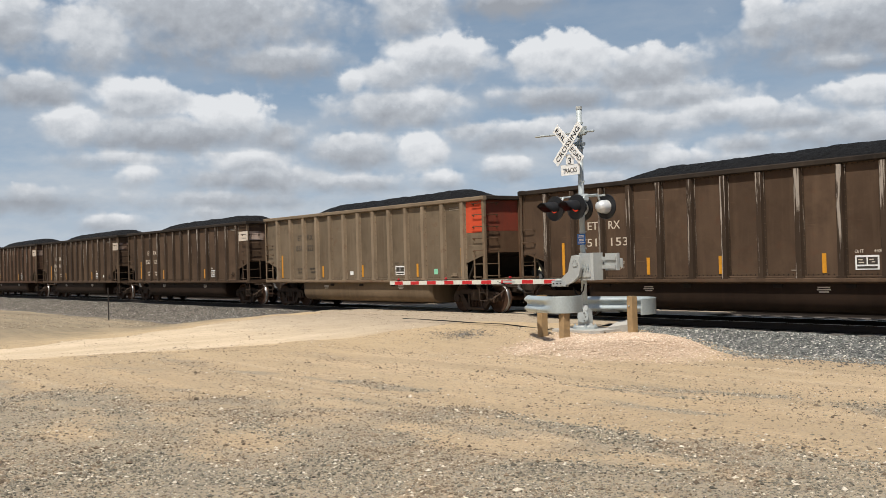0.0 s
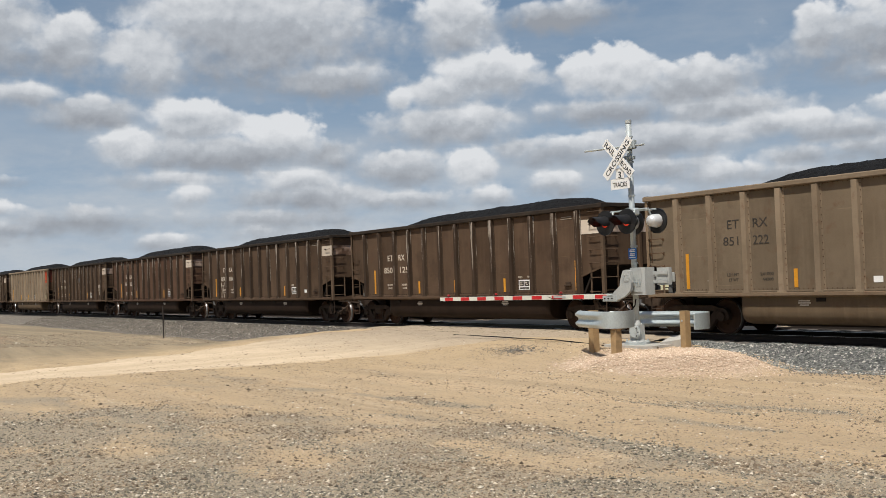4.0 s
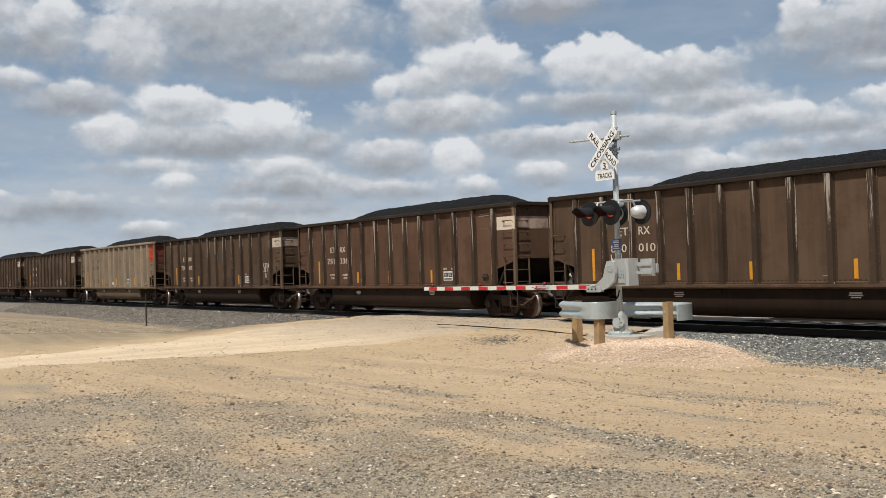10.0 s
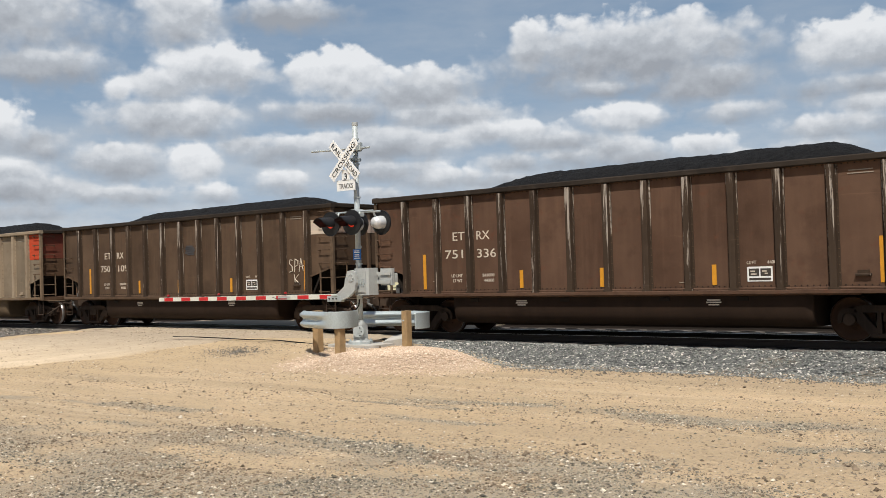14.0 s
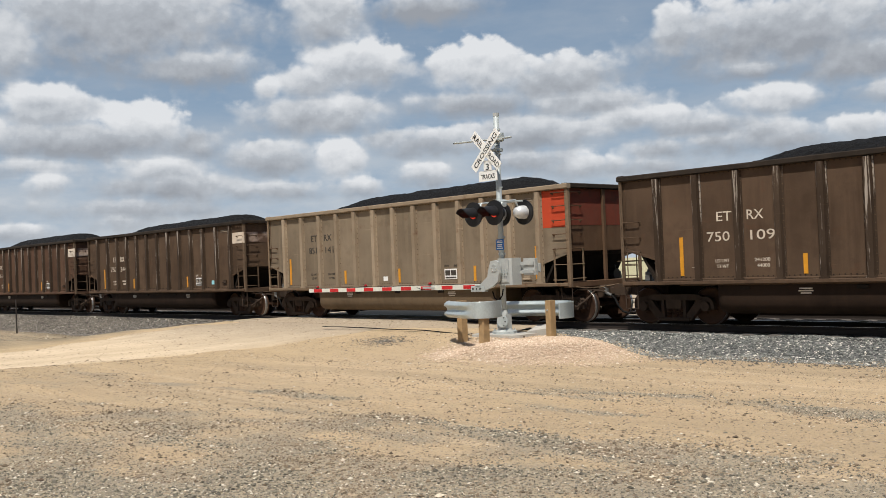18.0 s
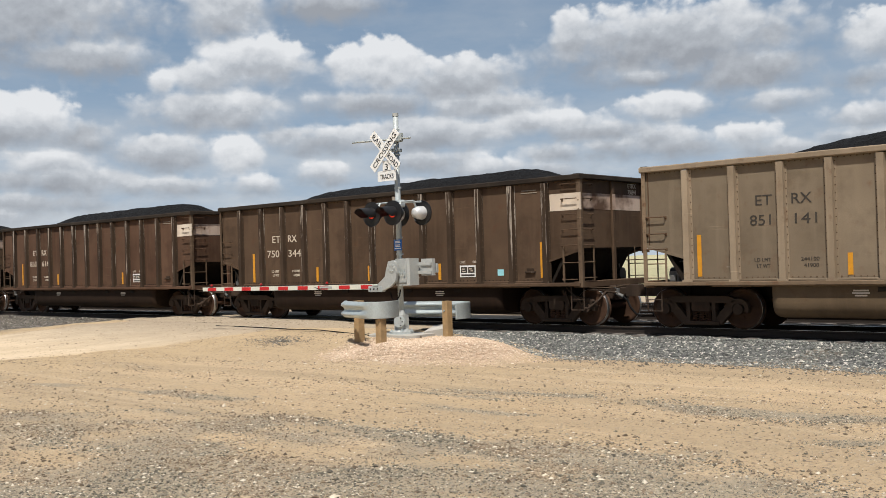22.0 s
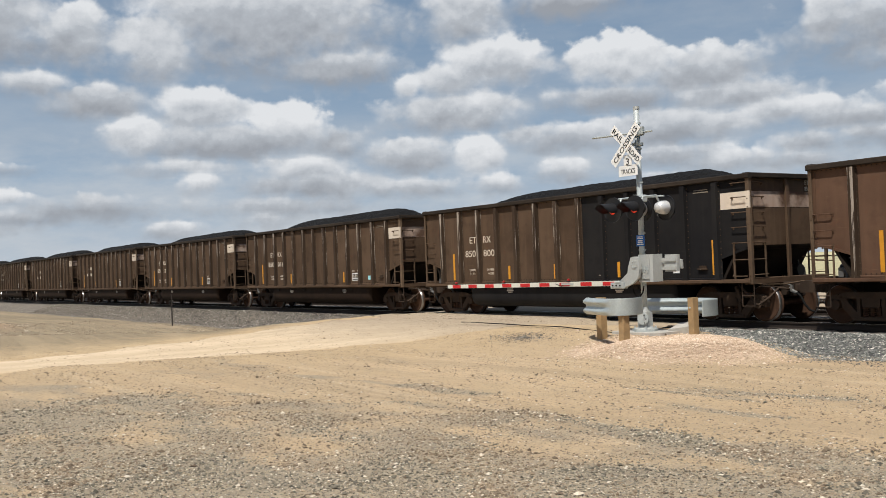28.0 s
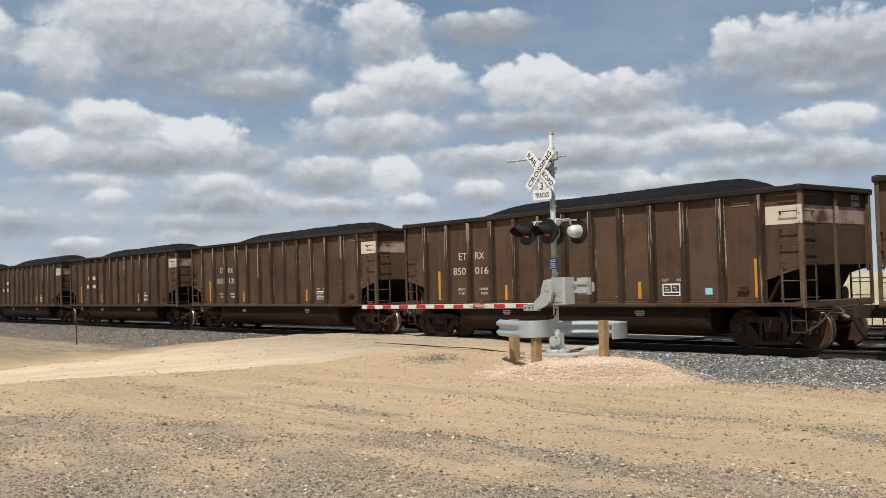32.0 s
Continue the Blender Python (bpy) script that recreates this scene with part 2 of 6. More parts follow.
# ---- mesh helpers ----
class MB:
    """Collects points and faces of one mesh."""

    def __init__(self):
        self.v, self.f = [], []

    def add(self, verts, faces):
        o = len(self.v)
        self.v += [tuple(p) for p in verts]
        self.f += [tuple(i + o for i in face) for face in faces]
        return self

    def box(self, x0, x1, y0, y1, z0, z1, c=0.0):
        """A box; c: chamfer of its long edges (seen along x, y and z)."""
        if c <= 0:
            v = [(x, y, z) for x in (x0, x1) for y in (y0, y1) for z in (z0, z1)]
            return self.add(v, [(0, 1, 3, 2), (4, 6, 7, 5), (0, 4, 5, 1), (2, 3, 7, 6), (0, 2, 6, 4), (1, 5, 7, 3)])
        d = (x1 - x0, y1 - y0, z1 - z0)
        ax = d.index(max(d))
        lo, hi = [(x0, x1), (y0, y1), (z0, z1)][ax]
        a0, a1 = [(y0, y1), (x0, x1), (x0, x1)][ax]
        b0, b1 = [(z0, z1), (z0, z1), (y0, y1)][ax]
        prof = [(a0 + c, b0), (a1 - c, b0), (a1, b0 + c), (a1, b1 - c), (a1 - c, b1), (a0 + c, b1), (a0, b1 - c), (a0, b0 + c)]
        return self.prism(prof, ax, lo, hi)

    def prism(self, prof, ax, lo, hi):
        """A profile of (a, b) pairs drawn along axis 0, 1 or 2."""
        n = len(prof)
        put = [lambda a, b, s: (s, a, b), lambda a, b, s: (a, s, b), lambda a, b, s: (a, b, s)][ax]
        v = [put(a, b, lo) for a, b in prof] + [put(a, b, hi) for a, b in prof]
        f = [tuple(range(n - 1, -1, -1)), tuple(range(n, 2 * n))] + [(i, (i + 1) % n, n + (i + 1) % n, n + i) for i in range(n)]
        return self.add(v, f)

    def rod(self, p, q, r, n=8, r2=None):
        p, q = Vector(p), Vector(q)
        d = (q - p).normalized()
        a = d.orthogonal().normalized()
        b = d.cross(a)
        r2 = r if r2 is None else r2
        ring = [(math.cos(2 * math.pi * i / n), math.sin(2 * math.pi * i / n)) for i in range(n)]
        v = [p + a * c * r + b * s * r for c, s in ring] + [q + a * c * r2 + b * s * r2 for c, s in ring]
        f = [tuple(range(n - 1, -1, -1)), tuple(range(n, 2 * n))] + [(i, (i + 1) % n, n + (i + 1) % n, n + i) for i in range(n)]
        return self.add(v, f)

    def path(self, pts, r, n=6):
        for p, q in zip(pts, pts[1:]):
            self.rod(p, q, r, n)
        return self

    def lathe(self, prof, axis="y", n=24, centre=(0, 0, 0)):
        """Pairs of (radius, place along the axis) turned round it."""
        k = len(prof)
        v = []
        for i in range(n):
            c, s = math.cos(2 * math.pi * i / n), math.sin(2 * math.pi * i / n)
            for r, h in prof:
                p = {"y": (r * c, h, r * s), "z": (r * c, r * s, h), "x": (h, r * c, r * s)}[axis]
                v.append((p[0] + centre[0], p[1] + centre[1], p[2] + centre[2]))
        f = [(i * k + j, ((i + 1) % n) * k + j, ((i + 1) % n) * k + j + 1, i * k + j + 1) for i in range(n) for j in range(k - 1)]
        return self.add(v, f)

    def turned(self):
        """The same half a turn round z, added to itself."""
        return self.add([(-x, -y, z) for x, y, z in list(self.v)], list(self.f))

    def mesh(self, name, mat, smooth=False):
        me = bpy.data.meshes.new(name)
        me.from_pydata(self.v, [], self.f)
        bm = bmesh.new()
        bm.from_mesh(me)
        bmesh.ops.recalc_face_normals(bm, faces=bm.faces)
        bm.to_mesh(me)
        bm.free()
        me.materials.append(mat)
        if smooth:
            me.shade_smooth()
        return me


def part(name, me, parent, label="", at=None):
    """Links a mesh as one object under its thing."""
    ob = new(name, me)
    ob.parent = parent
    if at is not None:
        ob.matrix_basis = at
    return tagged(ob, label) if label else ob


def thing(name, label, category, group="", at=None, kind=""):
    ob = new(name)
    if at is not None:
        ob.matrix_basis = at
    return tagged(ob, label, category, group, kind)


WORDS = {}


def words(text, size, mat, width=None, align="LEFT"):
    """Meshes of raised letters that stand in the x-z plane and face -y."""
    key = (text, size, mat.name, width, align)
    if key not in WORDS:
        cu = bpy.data.curves.new("letters", "FONT")
        cu.body, cu.size, cu.align_x, cu.extrude = text, size, align, 0.004
        cu.resolution_u = 3
        tmp = bpy.data.objects.new("letters", cu)
        me = bpy.data.meshes.new_from_object(tmp)
        bpy.data.objects.remove(tmp)
        xs = np.array([v.co.x for v in me.vertices])
        k = width / (xs.max() - xs.min()) if width else 1.0
        me.transform(Matrix.Rotation(radians(90), 4, "X") @ Matrix.Diagonal((k, 1, 1, 1)))
        me.materials.clear()
        me.materials.append(mat)
        WORDS[key] = letters_of(me, mat)
    return WORDS[key]


def letters_of(me, mat):
    """The mesh of a word taken apart into one mesh a letter."""
    bm = bmesh.new()
    bm.from_mesh(me)
    bmesh.ops.remove_doubles(bm, verts=bm.verts, dist=0.0002)
    bm.to_mesh(me)
    bm.free()
    root = list(range(len(me.vertices)))

    def top_of(i):
        while root[i] != i:
            root[i] = root[root[i]]
            i = root[i]
        return i

    for e in me.edges:
        root[top_of(e.vertices[0])] = top_of(e.vertices[1])
    found = {}
    for p in me.polygons:
        found.setdefault(top_of(p.vertices[0]), []).append(tuple(p.vertices))
    out = []
    for faces in found.values():
        ids = sorted({i for f in faces for i in f})
        at = {v: n for n, v in enumerate(ids)}
        one = bpy.data.meshes.new("letter")
        one.from_pydata([tuple(me.vertices[i].co) for i in ids], [], [tuple(at[i] for i in f) for f in faces])
        one.materials.append(mat)
        out.append(one)
    return out


def lettering(text, size, mat, width, parent, label, at, align="LEFT"):
    for one in words(text, size, mat, width, align):
        part("letter", one, parent, label, at)


# ---- ground ----
YC = 21.62                                   # centre line of the near track; rail head is z = 0
TRACKS = (YC, YC + 4.6, YC + 9.2)
ROAD = (-32.4, -21.8)                        # the dirt road across the tracks


def ease(a, b, x):
    t = np.clip((x - a) / (b - a), 0, 1)
    return t * t * (3 - 2 * t)


def road_far(y):
    """The road's far border: the road widens towards the tracks."""
    return -27.6 - 4.4 * ease(4.0, 18.5, np.asarray(y, float))


def road_near(y):
    """The road's near border: it flares where the lot joins it."""
    return ROAD[1] + 2.4 * ease(11.0, 3.0, np.asarray(y, float))


def ground_z(x, y):
    """Height of the bare ground."""
    x, y = np.asarray(x, float), np.asarray(y, float)
    lot = 0.06 - 0.16 * ease(4, 11, y) - 0.22 * ease(9, 15, y) - 0.17 * ease(14, 18.4, y)
    low = -0.32 - 0.46 * ease(6, 16, y)
    z = lot + (low - lot) * ease(-33, -40, x)
    road = -0.16 - 0.10 * ease(1, 6, y) + 0.20 * ease(10, 20.2, y)
    far_side = road_far(y)
    w = ease(-19.5, -23.5, x) * ease(far_side - 5.0, far_side - 0.4, x)
    z = z + (road - z) * w
    pad = np.exp(-(((x + 18.5) / 4.9) ** 2 + ((y - 17.4) / 3.0) ** 2) ** 1.6)
    z = z + (np.maximum(z, -0.07) - z) * np.clip(pad * 1.15, 0, 1) * ease(-12.8, -14.9, x)
    heap = np.exp(-(((x + 14.45) / np.where(x > -14.45, 1.65, 1.05)) ** 2 + ((y - 15.8) / 2.1) ** 2) ** 2.2)
    z = z + (np.maximum(z, -0.04) - z) * np.clip(heap * 1.1, 0, 1) + 0.03 * heap
    far = ease(19.5, 24, y) * (1 - ease(-33.4, -31.4, x) * ease(-21, -23, x))
    z = z * (1 - far) - 0.72 * far
    z = np.where((y > 19) & (x > ROAD[0] - 1) & (x < ROAD[1] + 2), np.minimum(z, -0.10 - 0.62 * ease(19, 23, y)), z)
    rough = 0.018 * np.sin(x * 1.9 + 1.3 * np.sin(y * 0.7)) * np.sin(y * 2.3 + np.sin(x * 0.9)) + 0.02 * np.sin(x * 0.43 + y * 0.61)
    bank = 0.95 * np.exp(-(((x + 51) / 8.5) ** 2 + ((y - 6.0) / 3.0) ** 2))
    z = z + rough * ease(0.5, 3, np.hypot(x, y)) + bank
    d = np.hypot(x, y)
    return z + 3.0 * ease(500, 1600, d) * np.sin(x * 0.0031 + 1) * np.sin(y * 0.0023 + 0.4) * ease(100, 400, y) - 0.25 * ease(40, 120, y)


def patches(x, y, size, seed):
    """Smooth random blotches of that size, 0 to 1."""
    grid = np.random.RandomState(seed).rand(97, 97)
    u, v = np.asarray(x, float) / size, np.asarray(y, float) / size
    i, j = np.floor(u).astype(int), np.floor(v).astype(int)
    a, c = u - i, v - j
    a, c = a * a * (3 - 2 * a), c * c * (3 - 2 * c)
    p = lambda k, l: grid[(i + k) % 97, (j + l) % 97]
    return (p(0, 0) * (1 - a) + p(1, 0) * a) * (1 - c) + (p(0, 1) * (1 - a) + p(1, 1) * a) * c


def gravel_cover(x, y):
    """Share of the bare sand that grey gravel hides: the spread by the stand, thin lanes further out, sandy gaps."""
    border = np.interp(x, [-16, -13, -10.4, -9, -8, -6.5, -4, 0, 4], [3.7, 4.2, 4.5, 5.9, 6.5, 6.8, 7.1, 7.0, 7.0])
    wave = 0.35 * np.sin(x * 0.9 + 2.0 * np.sin(y * 0.8)) + 0.22 * np.sin(x * 2.1 + 1.1 * np.sin(y * 1.3)) + 0.16 * np.sin(x * 4.7 - y * 2.2) + 0.12 * np.sin(y * 5.1 + x * 1.7)
    wave = wave + 1.5 * (patches(x, y * 1.5, 1.3, 3) - 0.5) + 0.8 * (patches(x, y * 1.6, 0.5, 4) - 0.5)
    g = ease(-1.9, 1.3, border - y + 1.25 * wave) * ease(-17, -12, x) * (1 - 0.55 * ease(0.5, 0.8, patches(x + 30, y * 1.7, 0.9, 5)))
    for hx, hy, r, k in ((-5.8, 3.57, 0.32, 0.8), (-8.7, 4.35, 0.75, 0.9), (-4.1, 5.15, 0.55, 0.8), (-5.2, 6.25, 0.6, 0.9), (-10.3, 3.3, 0.8, 0.7), (-2.6, 6.4, 0.5, 0.7), (-7.0, 5.6, 0.5, 0.5)):
        g = g * (1 - k * np.exp(-(((x - hx) / (r * 1.3)) ** 2 + ((y - hy) / (r * 0.6)) ** 2)))
    lane = np.exp(-((y - 11.0 - 0.04 * (x + 5) + 0.12 * np.sin(x * 1.1)) / 0.62) ** 2) * ease(-13, -7, x) * 0.75
    lane = lane + np.exp(-((y - 9.6 + 0.1 * np.sin(x * 0.8)) / 0.22) ** 2) * ease(-5.5, -3, x) * 0.5
    streak = patches(x * 0.45 + 0.12 * y, y * 1.8, 1.0, 21) * patches(x * 0.8, y * 2.6, 0.7, 22)
    g = g + 0.75 * ease(0.38, 0.72, streak) * ease(15.0, 8.5, y) * ease(-26, -16, x)
    return np.clip(g + lane * (0.75 + wave), 0, 1)


def axis_steps(lo, hi, fine_lo, fine_hi, step, grow):
    a = list(np.arange(fine_lo, fine_hi + step / 2, step))
    d = step
    while a[-1] < hi:
        d *= grow
        a.append(min(hi, a[-1] + d))
    d = step
    while a[0] > lo:
        d *= grow
        a.insert(0, max(lo, a[0] - d))
    return np.array(a)


def sheet(name, xs, ys, zf, mat):
    X, Y = np.meshgrid(xs, ys)
    Z = zf(X, Y)
    v = np.stack([X.ravel(), Y.ravel(), Z.ravel()], 1)
    nx, ny = len(xs), len(ys)
    i = (np.arange(ny - 1)[:, None] * nx + np.arange(nx - 1)[None, :]).ravel()
    f = np.stack([i, i + 1, i + nx + 1, i + nx], 1)
    me = bpy.data.meshes.new(name)
    me.from_pydata(v.tolist(), [], f.tolist())
    me.materials.append(mat)
    me.shade_smooth()
    return me


# sand, grey gravel, wheel tracks and the dry grass beyond the tracks
def times(nt, a, k):
    return nd(nt, "Math", [(0, a), (1, k)], operation="MULTIPLY").outputs[0]


def plus(nt, a, c):
    return nd(nt, "Math", [(0, a), (1, c)], operation="ADD").outputs[0]


def specks(nt, vec, scale, share, dark, light):
    """Small stones: a mask and their colours."""
    vo = nd(nt, "TexVoronoi", [("Vector", vec), ("Scale", scale)])
    pick = nd(nt, "SeparateColor", [("Color", vo.outputs["Color"])])
    mask = times(nt, span(nt, vo.outputs["Distance"], 0.36, 0.22), nd(nt, "Math", [(0, pick.outputs[0]), (1, 1 - share)], operation="GREATER_THAN").outputs[0])
    return mask, mix(nt, pick.outputs[1], dark, light)


m, nt, b = nodes_of("sandy_ground")
v = coords(nt)
sep = nd(nt, "SeparateXYZ", [("Vector", v)])
big = noise_of(nt, v, 0.16, 5, 0.6)
mid = noise_of(nt, v, 1.3, 6, 0.65)
lanes = noise_of(nt, nd(nt, "Mapping", [("Vector", v), ("Rotation", (0, 0, radians(-7))), ("Scale", (0.055, 0.8, 1))]).outputs[0], 1.0, 5, 0.62)
fine = noise_of(nt, v, 22, 5, 0.75)
flatv = nd(nt, "CombineXYZ", [("X", sep.outputs["X"]), ("Y", sep.outputs["Y"])]).outputs[0]
dist = nd(nt, "VectorMath", [(0, flatv)], operation="LENGTH").outputs["Value"]
col = mix(nt, span(nt, big, 0.3, 0.7), (0.515, 0.380, 0.232), (0.62, 0.466, 0.296))
col = mix(nt, span(nt, lanes, 0.38, 0.64), (0.44, 0.335, 0.215), col)
col = mix(nt, times(nt, span(nt, noise_of(nt, nd(nt, "Mapping", [("Vector", v), ("Rotation", (0, 0, radians(4))), ("Scale", (0.05, 1.9, 1))]).outputs[0], 1.0, 4, 0.6), 0.54, 0.70), 0.45), col, (0.66, 0.52, 0.35))
col = mix(nt, times(nt, span(nt, mid, 0.45, 0.75), 0.55), col, (0.41, 0.322, 0.205))
near = nd(nt, "MapRange", [("Value", dist), ("From Min", 13.5), ("From Max", 7.5)]).outputs[0]
west = nd(nt, "MapRange", [("Value", sep.outputs["X"]), ("From Min", -33.0), ("From Max", -41.0)]).outputs[0]
grey = plus(nt, plus(nt, plus(nt, times(nt, lanes, 0.62), times(nt, big, 0.22)), times(nt, near, 0.10)), plus(nt, times(nt, mid, 0.2), times(nt, west, 0.24)))
cover_g = nd(nt, "Attribute", attribute_name="gravel").outputs["Fac"]
greym = nd(nt, "Math", [(0, times(nt, span(nt, grey, 0.62, 0.80), 0.55)), (1, span(nt, plus(nt, cover_g, plus(nt, times(nt, plus(nt, mid, -0.5), 1.5), times(nt, plus(nt, fine, -0.5), 0.5))), 0.25, 0.75))], operation="MAXIMUM").outputs[0]
col = mix(nt, times(nt, greym, 0.72), col, mix(nt, span(nt, mid, 0.35, 0.65), (0.25, 0.227, 0.18), (0.37, 0.318, 0.233)))
verge = nd(nt, "Math", [(0, plus(nt, sep.outputs["X"], -(ROAD[0] + ROAD[1]) / 2))], operation="ABSOLUTE").outputs[0]
col = mix(nt, times(nt, span(nt, plus(nt, verge, times(nt, plus(nt, mid, -0.5), 6.0)), 11.0, 6.5), 0.75), col, mix(nt, span(nt, mid, 0.3, 0.7), (0.47, 0.35, 0.205), (0.55, 0.415, 0.255)))
wild = nd(nt, "MapRange", [("Value", plus(nt, plus(nt, sep.outputs["X"], times(nt, sep.outputs["Y"], 0.3)), times(nt, plus(nt, mid, -0.5), 4.0))), ("From Min", -26.6), ("From Max", -29.2)]).outputs[0]
col = mix(nt, times(nt, wild, 0.9), col, mix(nt, span(nt, lanes, 0.4, 0.6), (0.225, 0.188, 0.128), (0.345, 0.28, 0.186)))
mound = nd(nt, "VectorMath", [(0, nd(nt, "VectorMath", [(0, flatv), (1, (51.0, -6.0, 0.0))], operation="ADD").outputs[0]), (1, (0.11, 0.30, 0.0))], operation="MULTIPLY").outputs[0]
col = mix(nt, times(nt, span(nt, plus(nt, nd(nt, "VectorMath", [(0, mound)], operation="LENGTH").outputs["Value"], times(nt, plus(nt, mid, -0.5), 0.8)), 1.25, 0.85), 0.85), col, (0.43, 0.30, 0.195))
pink = nd(nt, "VectorMath", [(0, nd(nt, "VectorMath", [(0, flatv), (1, (14.45, -15.6, 0.0))], operation="ADD").outputs[0]), (1, (0.50, 0.50, 0.0))], operation="MULTIPLY").outputs[0]
pinkd = plus(nt, nd(nt, "VectorMath", [(0, pink)], operation="LENGTH").outputs["Value"], times(nt, plus(nt, mid, -0.5), 0.9))
col = mix(nt, span(nt, pinkd, 1.12, 0.85), col, (0.55, 0.425, 0.31))
for scale, share, dark, light in ((9.0, 0.10, (0.16, 0.115, 0.08), (0.30, 0.24, 0.18)), (19.0, 0.30, (0.12, 0.09, 0.068), (0.42, 0.35, 0.27)), (41.0, 0.42, (0.14, 0.105, 0.08), (0.55, 0.48, 0.39))):
    mask, tint = specks(nt, v, scale, share, dark, light)
    col = mix(nt, times(nt, mask, 0.85), col, tint)
mask, tint = specks(nt, v, 30.0, 0.75, (0.10, 0.10, 0.095), (0.42, 0.39, 0.34))
col = mix(nt, times(nt, times(nt, mask, greym), 0.9), col, tint)
mask2, tint = specks(nt, v, 62.0, 0.8, (0.09, 0.08, 0.066), (0.5, 0.44, 0.35))
col = mix(nt, times(nt, times(nt, mask2, greym), 0.85), col, tint)
col = mix(nt, times(nt, span(nt, fine, 0.5, 0.7), 0.52), col, (0.27, 0.212, 0.148))
grass = mix(nt, span(nt, noise_of(nt, v, 0.02, 6, 0.65), 0.35, 0.65), (0.42, 0.385, 0.235), (0.30, 0.30, 0.185))
grass = mix(nt, span(nt, noise_of(nt, v, 0.6, 5), 0.4, 0.75), grass, (0.50, 0.44, 0.27))
field = nd(nt, "MapRange", [("Value", plus(nt, sep.outputs["Y"], times(nt, big, 9.0))), ("From Min", 46.0), ("From Max", 52.0)]).outputs[0]
col = mix(nt, field, col, grass)
nt.links.new(col, b.inputs["Base Color"])
b.inputs["Roughness"].default_value = 0.95
b.inputs["Specular IOR Level"].default_value = 0.12
bump(nt, b, plus(nt, fine, mask), 0.9, 0.03)
M["sand"] = m

MIDROAD = (ROAD[0] + ROAD[1]) / 2


def lot_z(x, y):
    """The ground's own sheet: it dips under the road's crust."""
    return ground_z(x, y) - 0.14 * ease(road_near(y) - 0.8, road_near(y) - 2.0, x) * ease(road_far(y) + 0.6, road_far(y) + 1.8, x) * (y < 21)


xs = axis_steps(-3300, 3300, -60, 12, 0.3, 1.13)
ys = axis_steps(-3300, 3300, 0, 24, 0.25, 1.13)
me = sheet("ground", xs, ys, lot_z, M["sand"])
GX, GY = np.meshgrid(xs, ys)
me.attributes.new("gravel", "FLOAT", "POINT").data.foreach_set("value", gravel_cover(GX, GY).ravel().astype(np.float32))
tagged(new("ground", me), "sandy lot with grey gravel, tyre tracks and dry grass beyond", "ground", kind="structure")


def road_z(x, y):
    """The packed road: a shade proud of the ground, its borders running out below it."""
    far_side = road_far(y)
    near_side = road_near(y)
    mid = (far_side + near_side) / 2
    half = (near_side - far_side) / 2 + 0.2 * np.sin(y * 0.9) + 0.2 * np.sin(y * 2.3)
    edge = 1 - ease(half - 0.9, half + 0.9, np.abs(x - mid))
    base = ground_z(x, np.minimum(y, 19.2))
    base = base + (-0.025 - base) * ease(18.4, 20.4, y)
    return base + 0.02 * edge - 0.06 * (1 - edge)


m, nt, b = nodes_of("packed_road_dirt")
v = coords(nt)
lane = noise_of(nt, nd(nt, "Mapping", [("Vector", v), ("Scale", (0.9, 0.06, 1))]).outputs[0], 1.0, 4)
mid, fine = noise_of(nt, v, 1.1, 6, 0.65), noise_of(nt, v, 26, 4, 0.7)
col = mix(nt, span(nt, lane, 0.40, 0.62), (0.52, 0.412, 0.28), (0.63, 0.508, 0.355))
col = mix(nt, span(nt, mid, 0.45, 0.8), col, (0.50, 0.395, 0.275))
sep = nd(nt, "SeparateXYZ", [("Vector", v)])
flare = nd(nt, "MapRange", [("Value", sep.outputs["Y"]), ("From Min", 3.0), ("From Max", 11.0), ("To Min", 2.4), ("To Max", 0.0)]).outputs[0]
past_near = plus(nt, plus(nt, sep.outputs["X"], -ROAD[1]), times(nt, flare, -1.0))
past_far = plus(nt, times(nt, plus(nt, sep.outputs["X"], times(nt, sep.outputs["Y"], 0.3)), -1.0), -26.6)
verge = nd(nt, "Math", [(0, past_near), (1, past_far)], operation="MAXIMUM").outputs[0]
col = mix(nt, span(nt, plus(nt, verge, times(nt, plus(nt, mid, -0.5), 2.4)), -0.8, 0.3), col, mix(nt, span(nt, mid, 0.3, 0.7), (0.47, 0.35, 0.205), (0.55, 0.415, 0.255)))
col = mix(nt, times(nt, nd(nt, "MapRange", [("Value", plus(nt, sep.outputs["Y"], times(nt, mid, 4.0))), ("From Min", 14.0), ("From Max", 20.0)]).outputs[0], 0.88), col, mix(nt, span(nt, fine, 0.35, 0.65), (0.25, 0.208, 0.155), (0.40, 0.33, 0.245)))
col = mix(nt, times(nt, span(nt, fine, 0.5, 0.8), 0.6), col, (0.33, 0.24, 0.155))
mask, tint = specks(nt, v, 34.0, 0.35, (0.22, 0.17, 0.125), (0.6, 0.5, 0.38))
col = mix(nt, times(nt, mask, 0.7), col, tint)
mask, tint = specks(nt, v, 15.0, 0.22, (0.17, 0.13, 0.095), (0.5, 0.42, 0.33))
col = mix(nt, times(nt, mask, 0.8), col, tint)
nt.links.new(col, b.inputs["Base Color"])
b.inputs["Roughness"].default_value = 0.95
b.inputs["Specular IOR Level"].default_value = 0.15
bump(nt, b, fine, 0.35, 0.012)
M["road"] = m
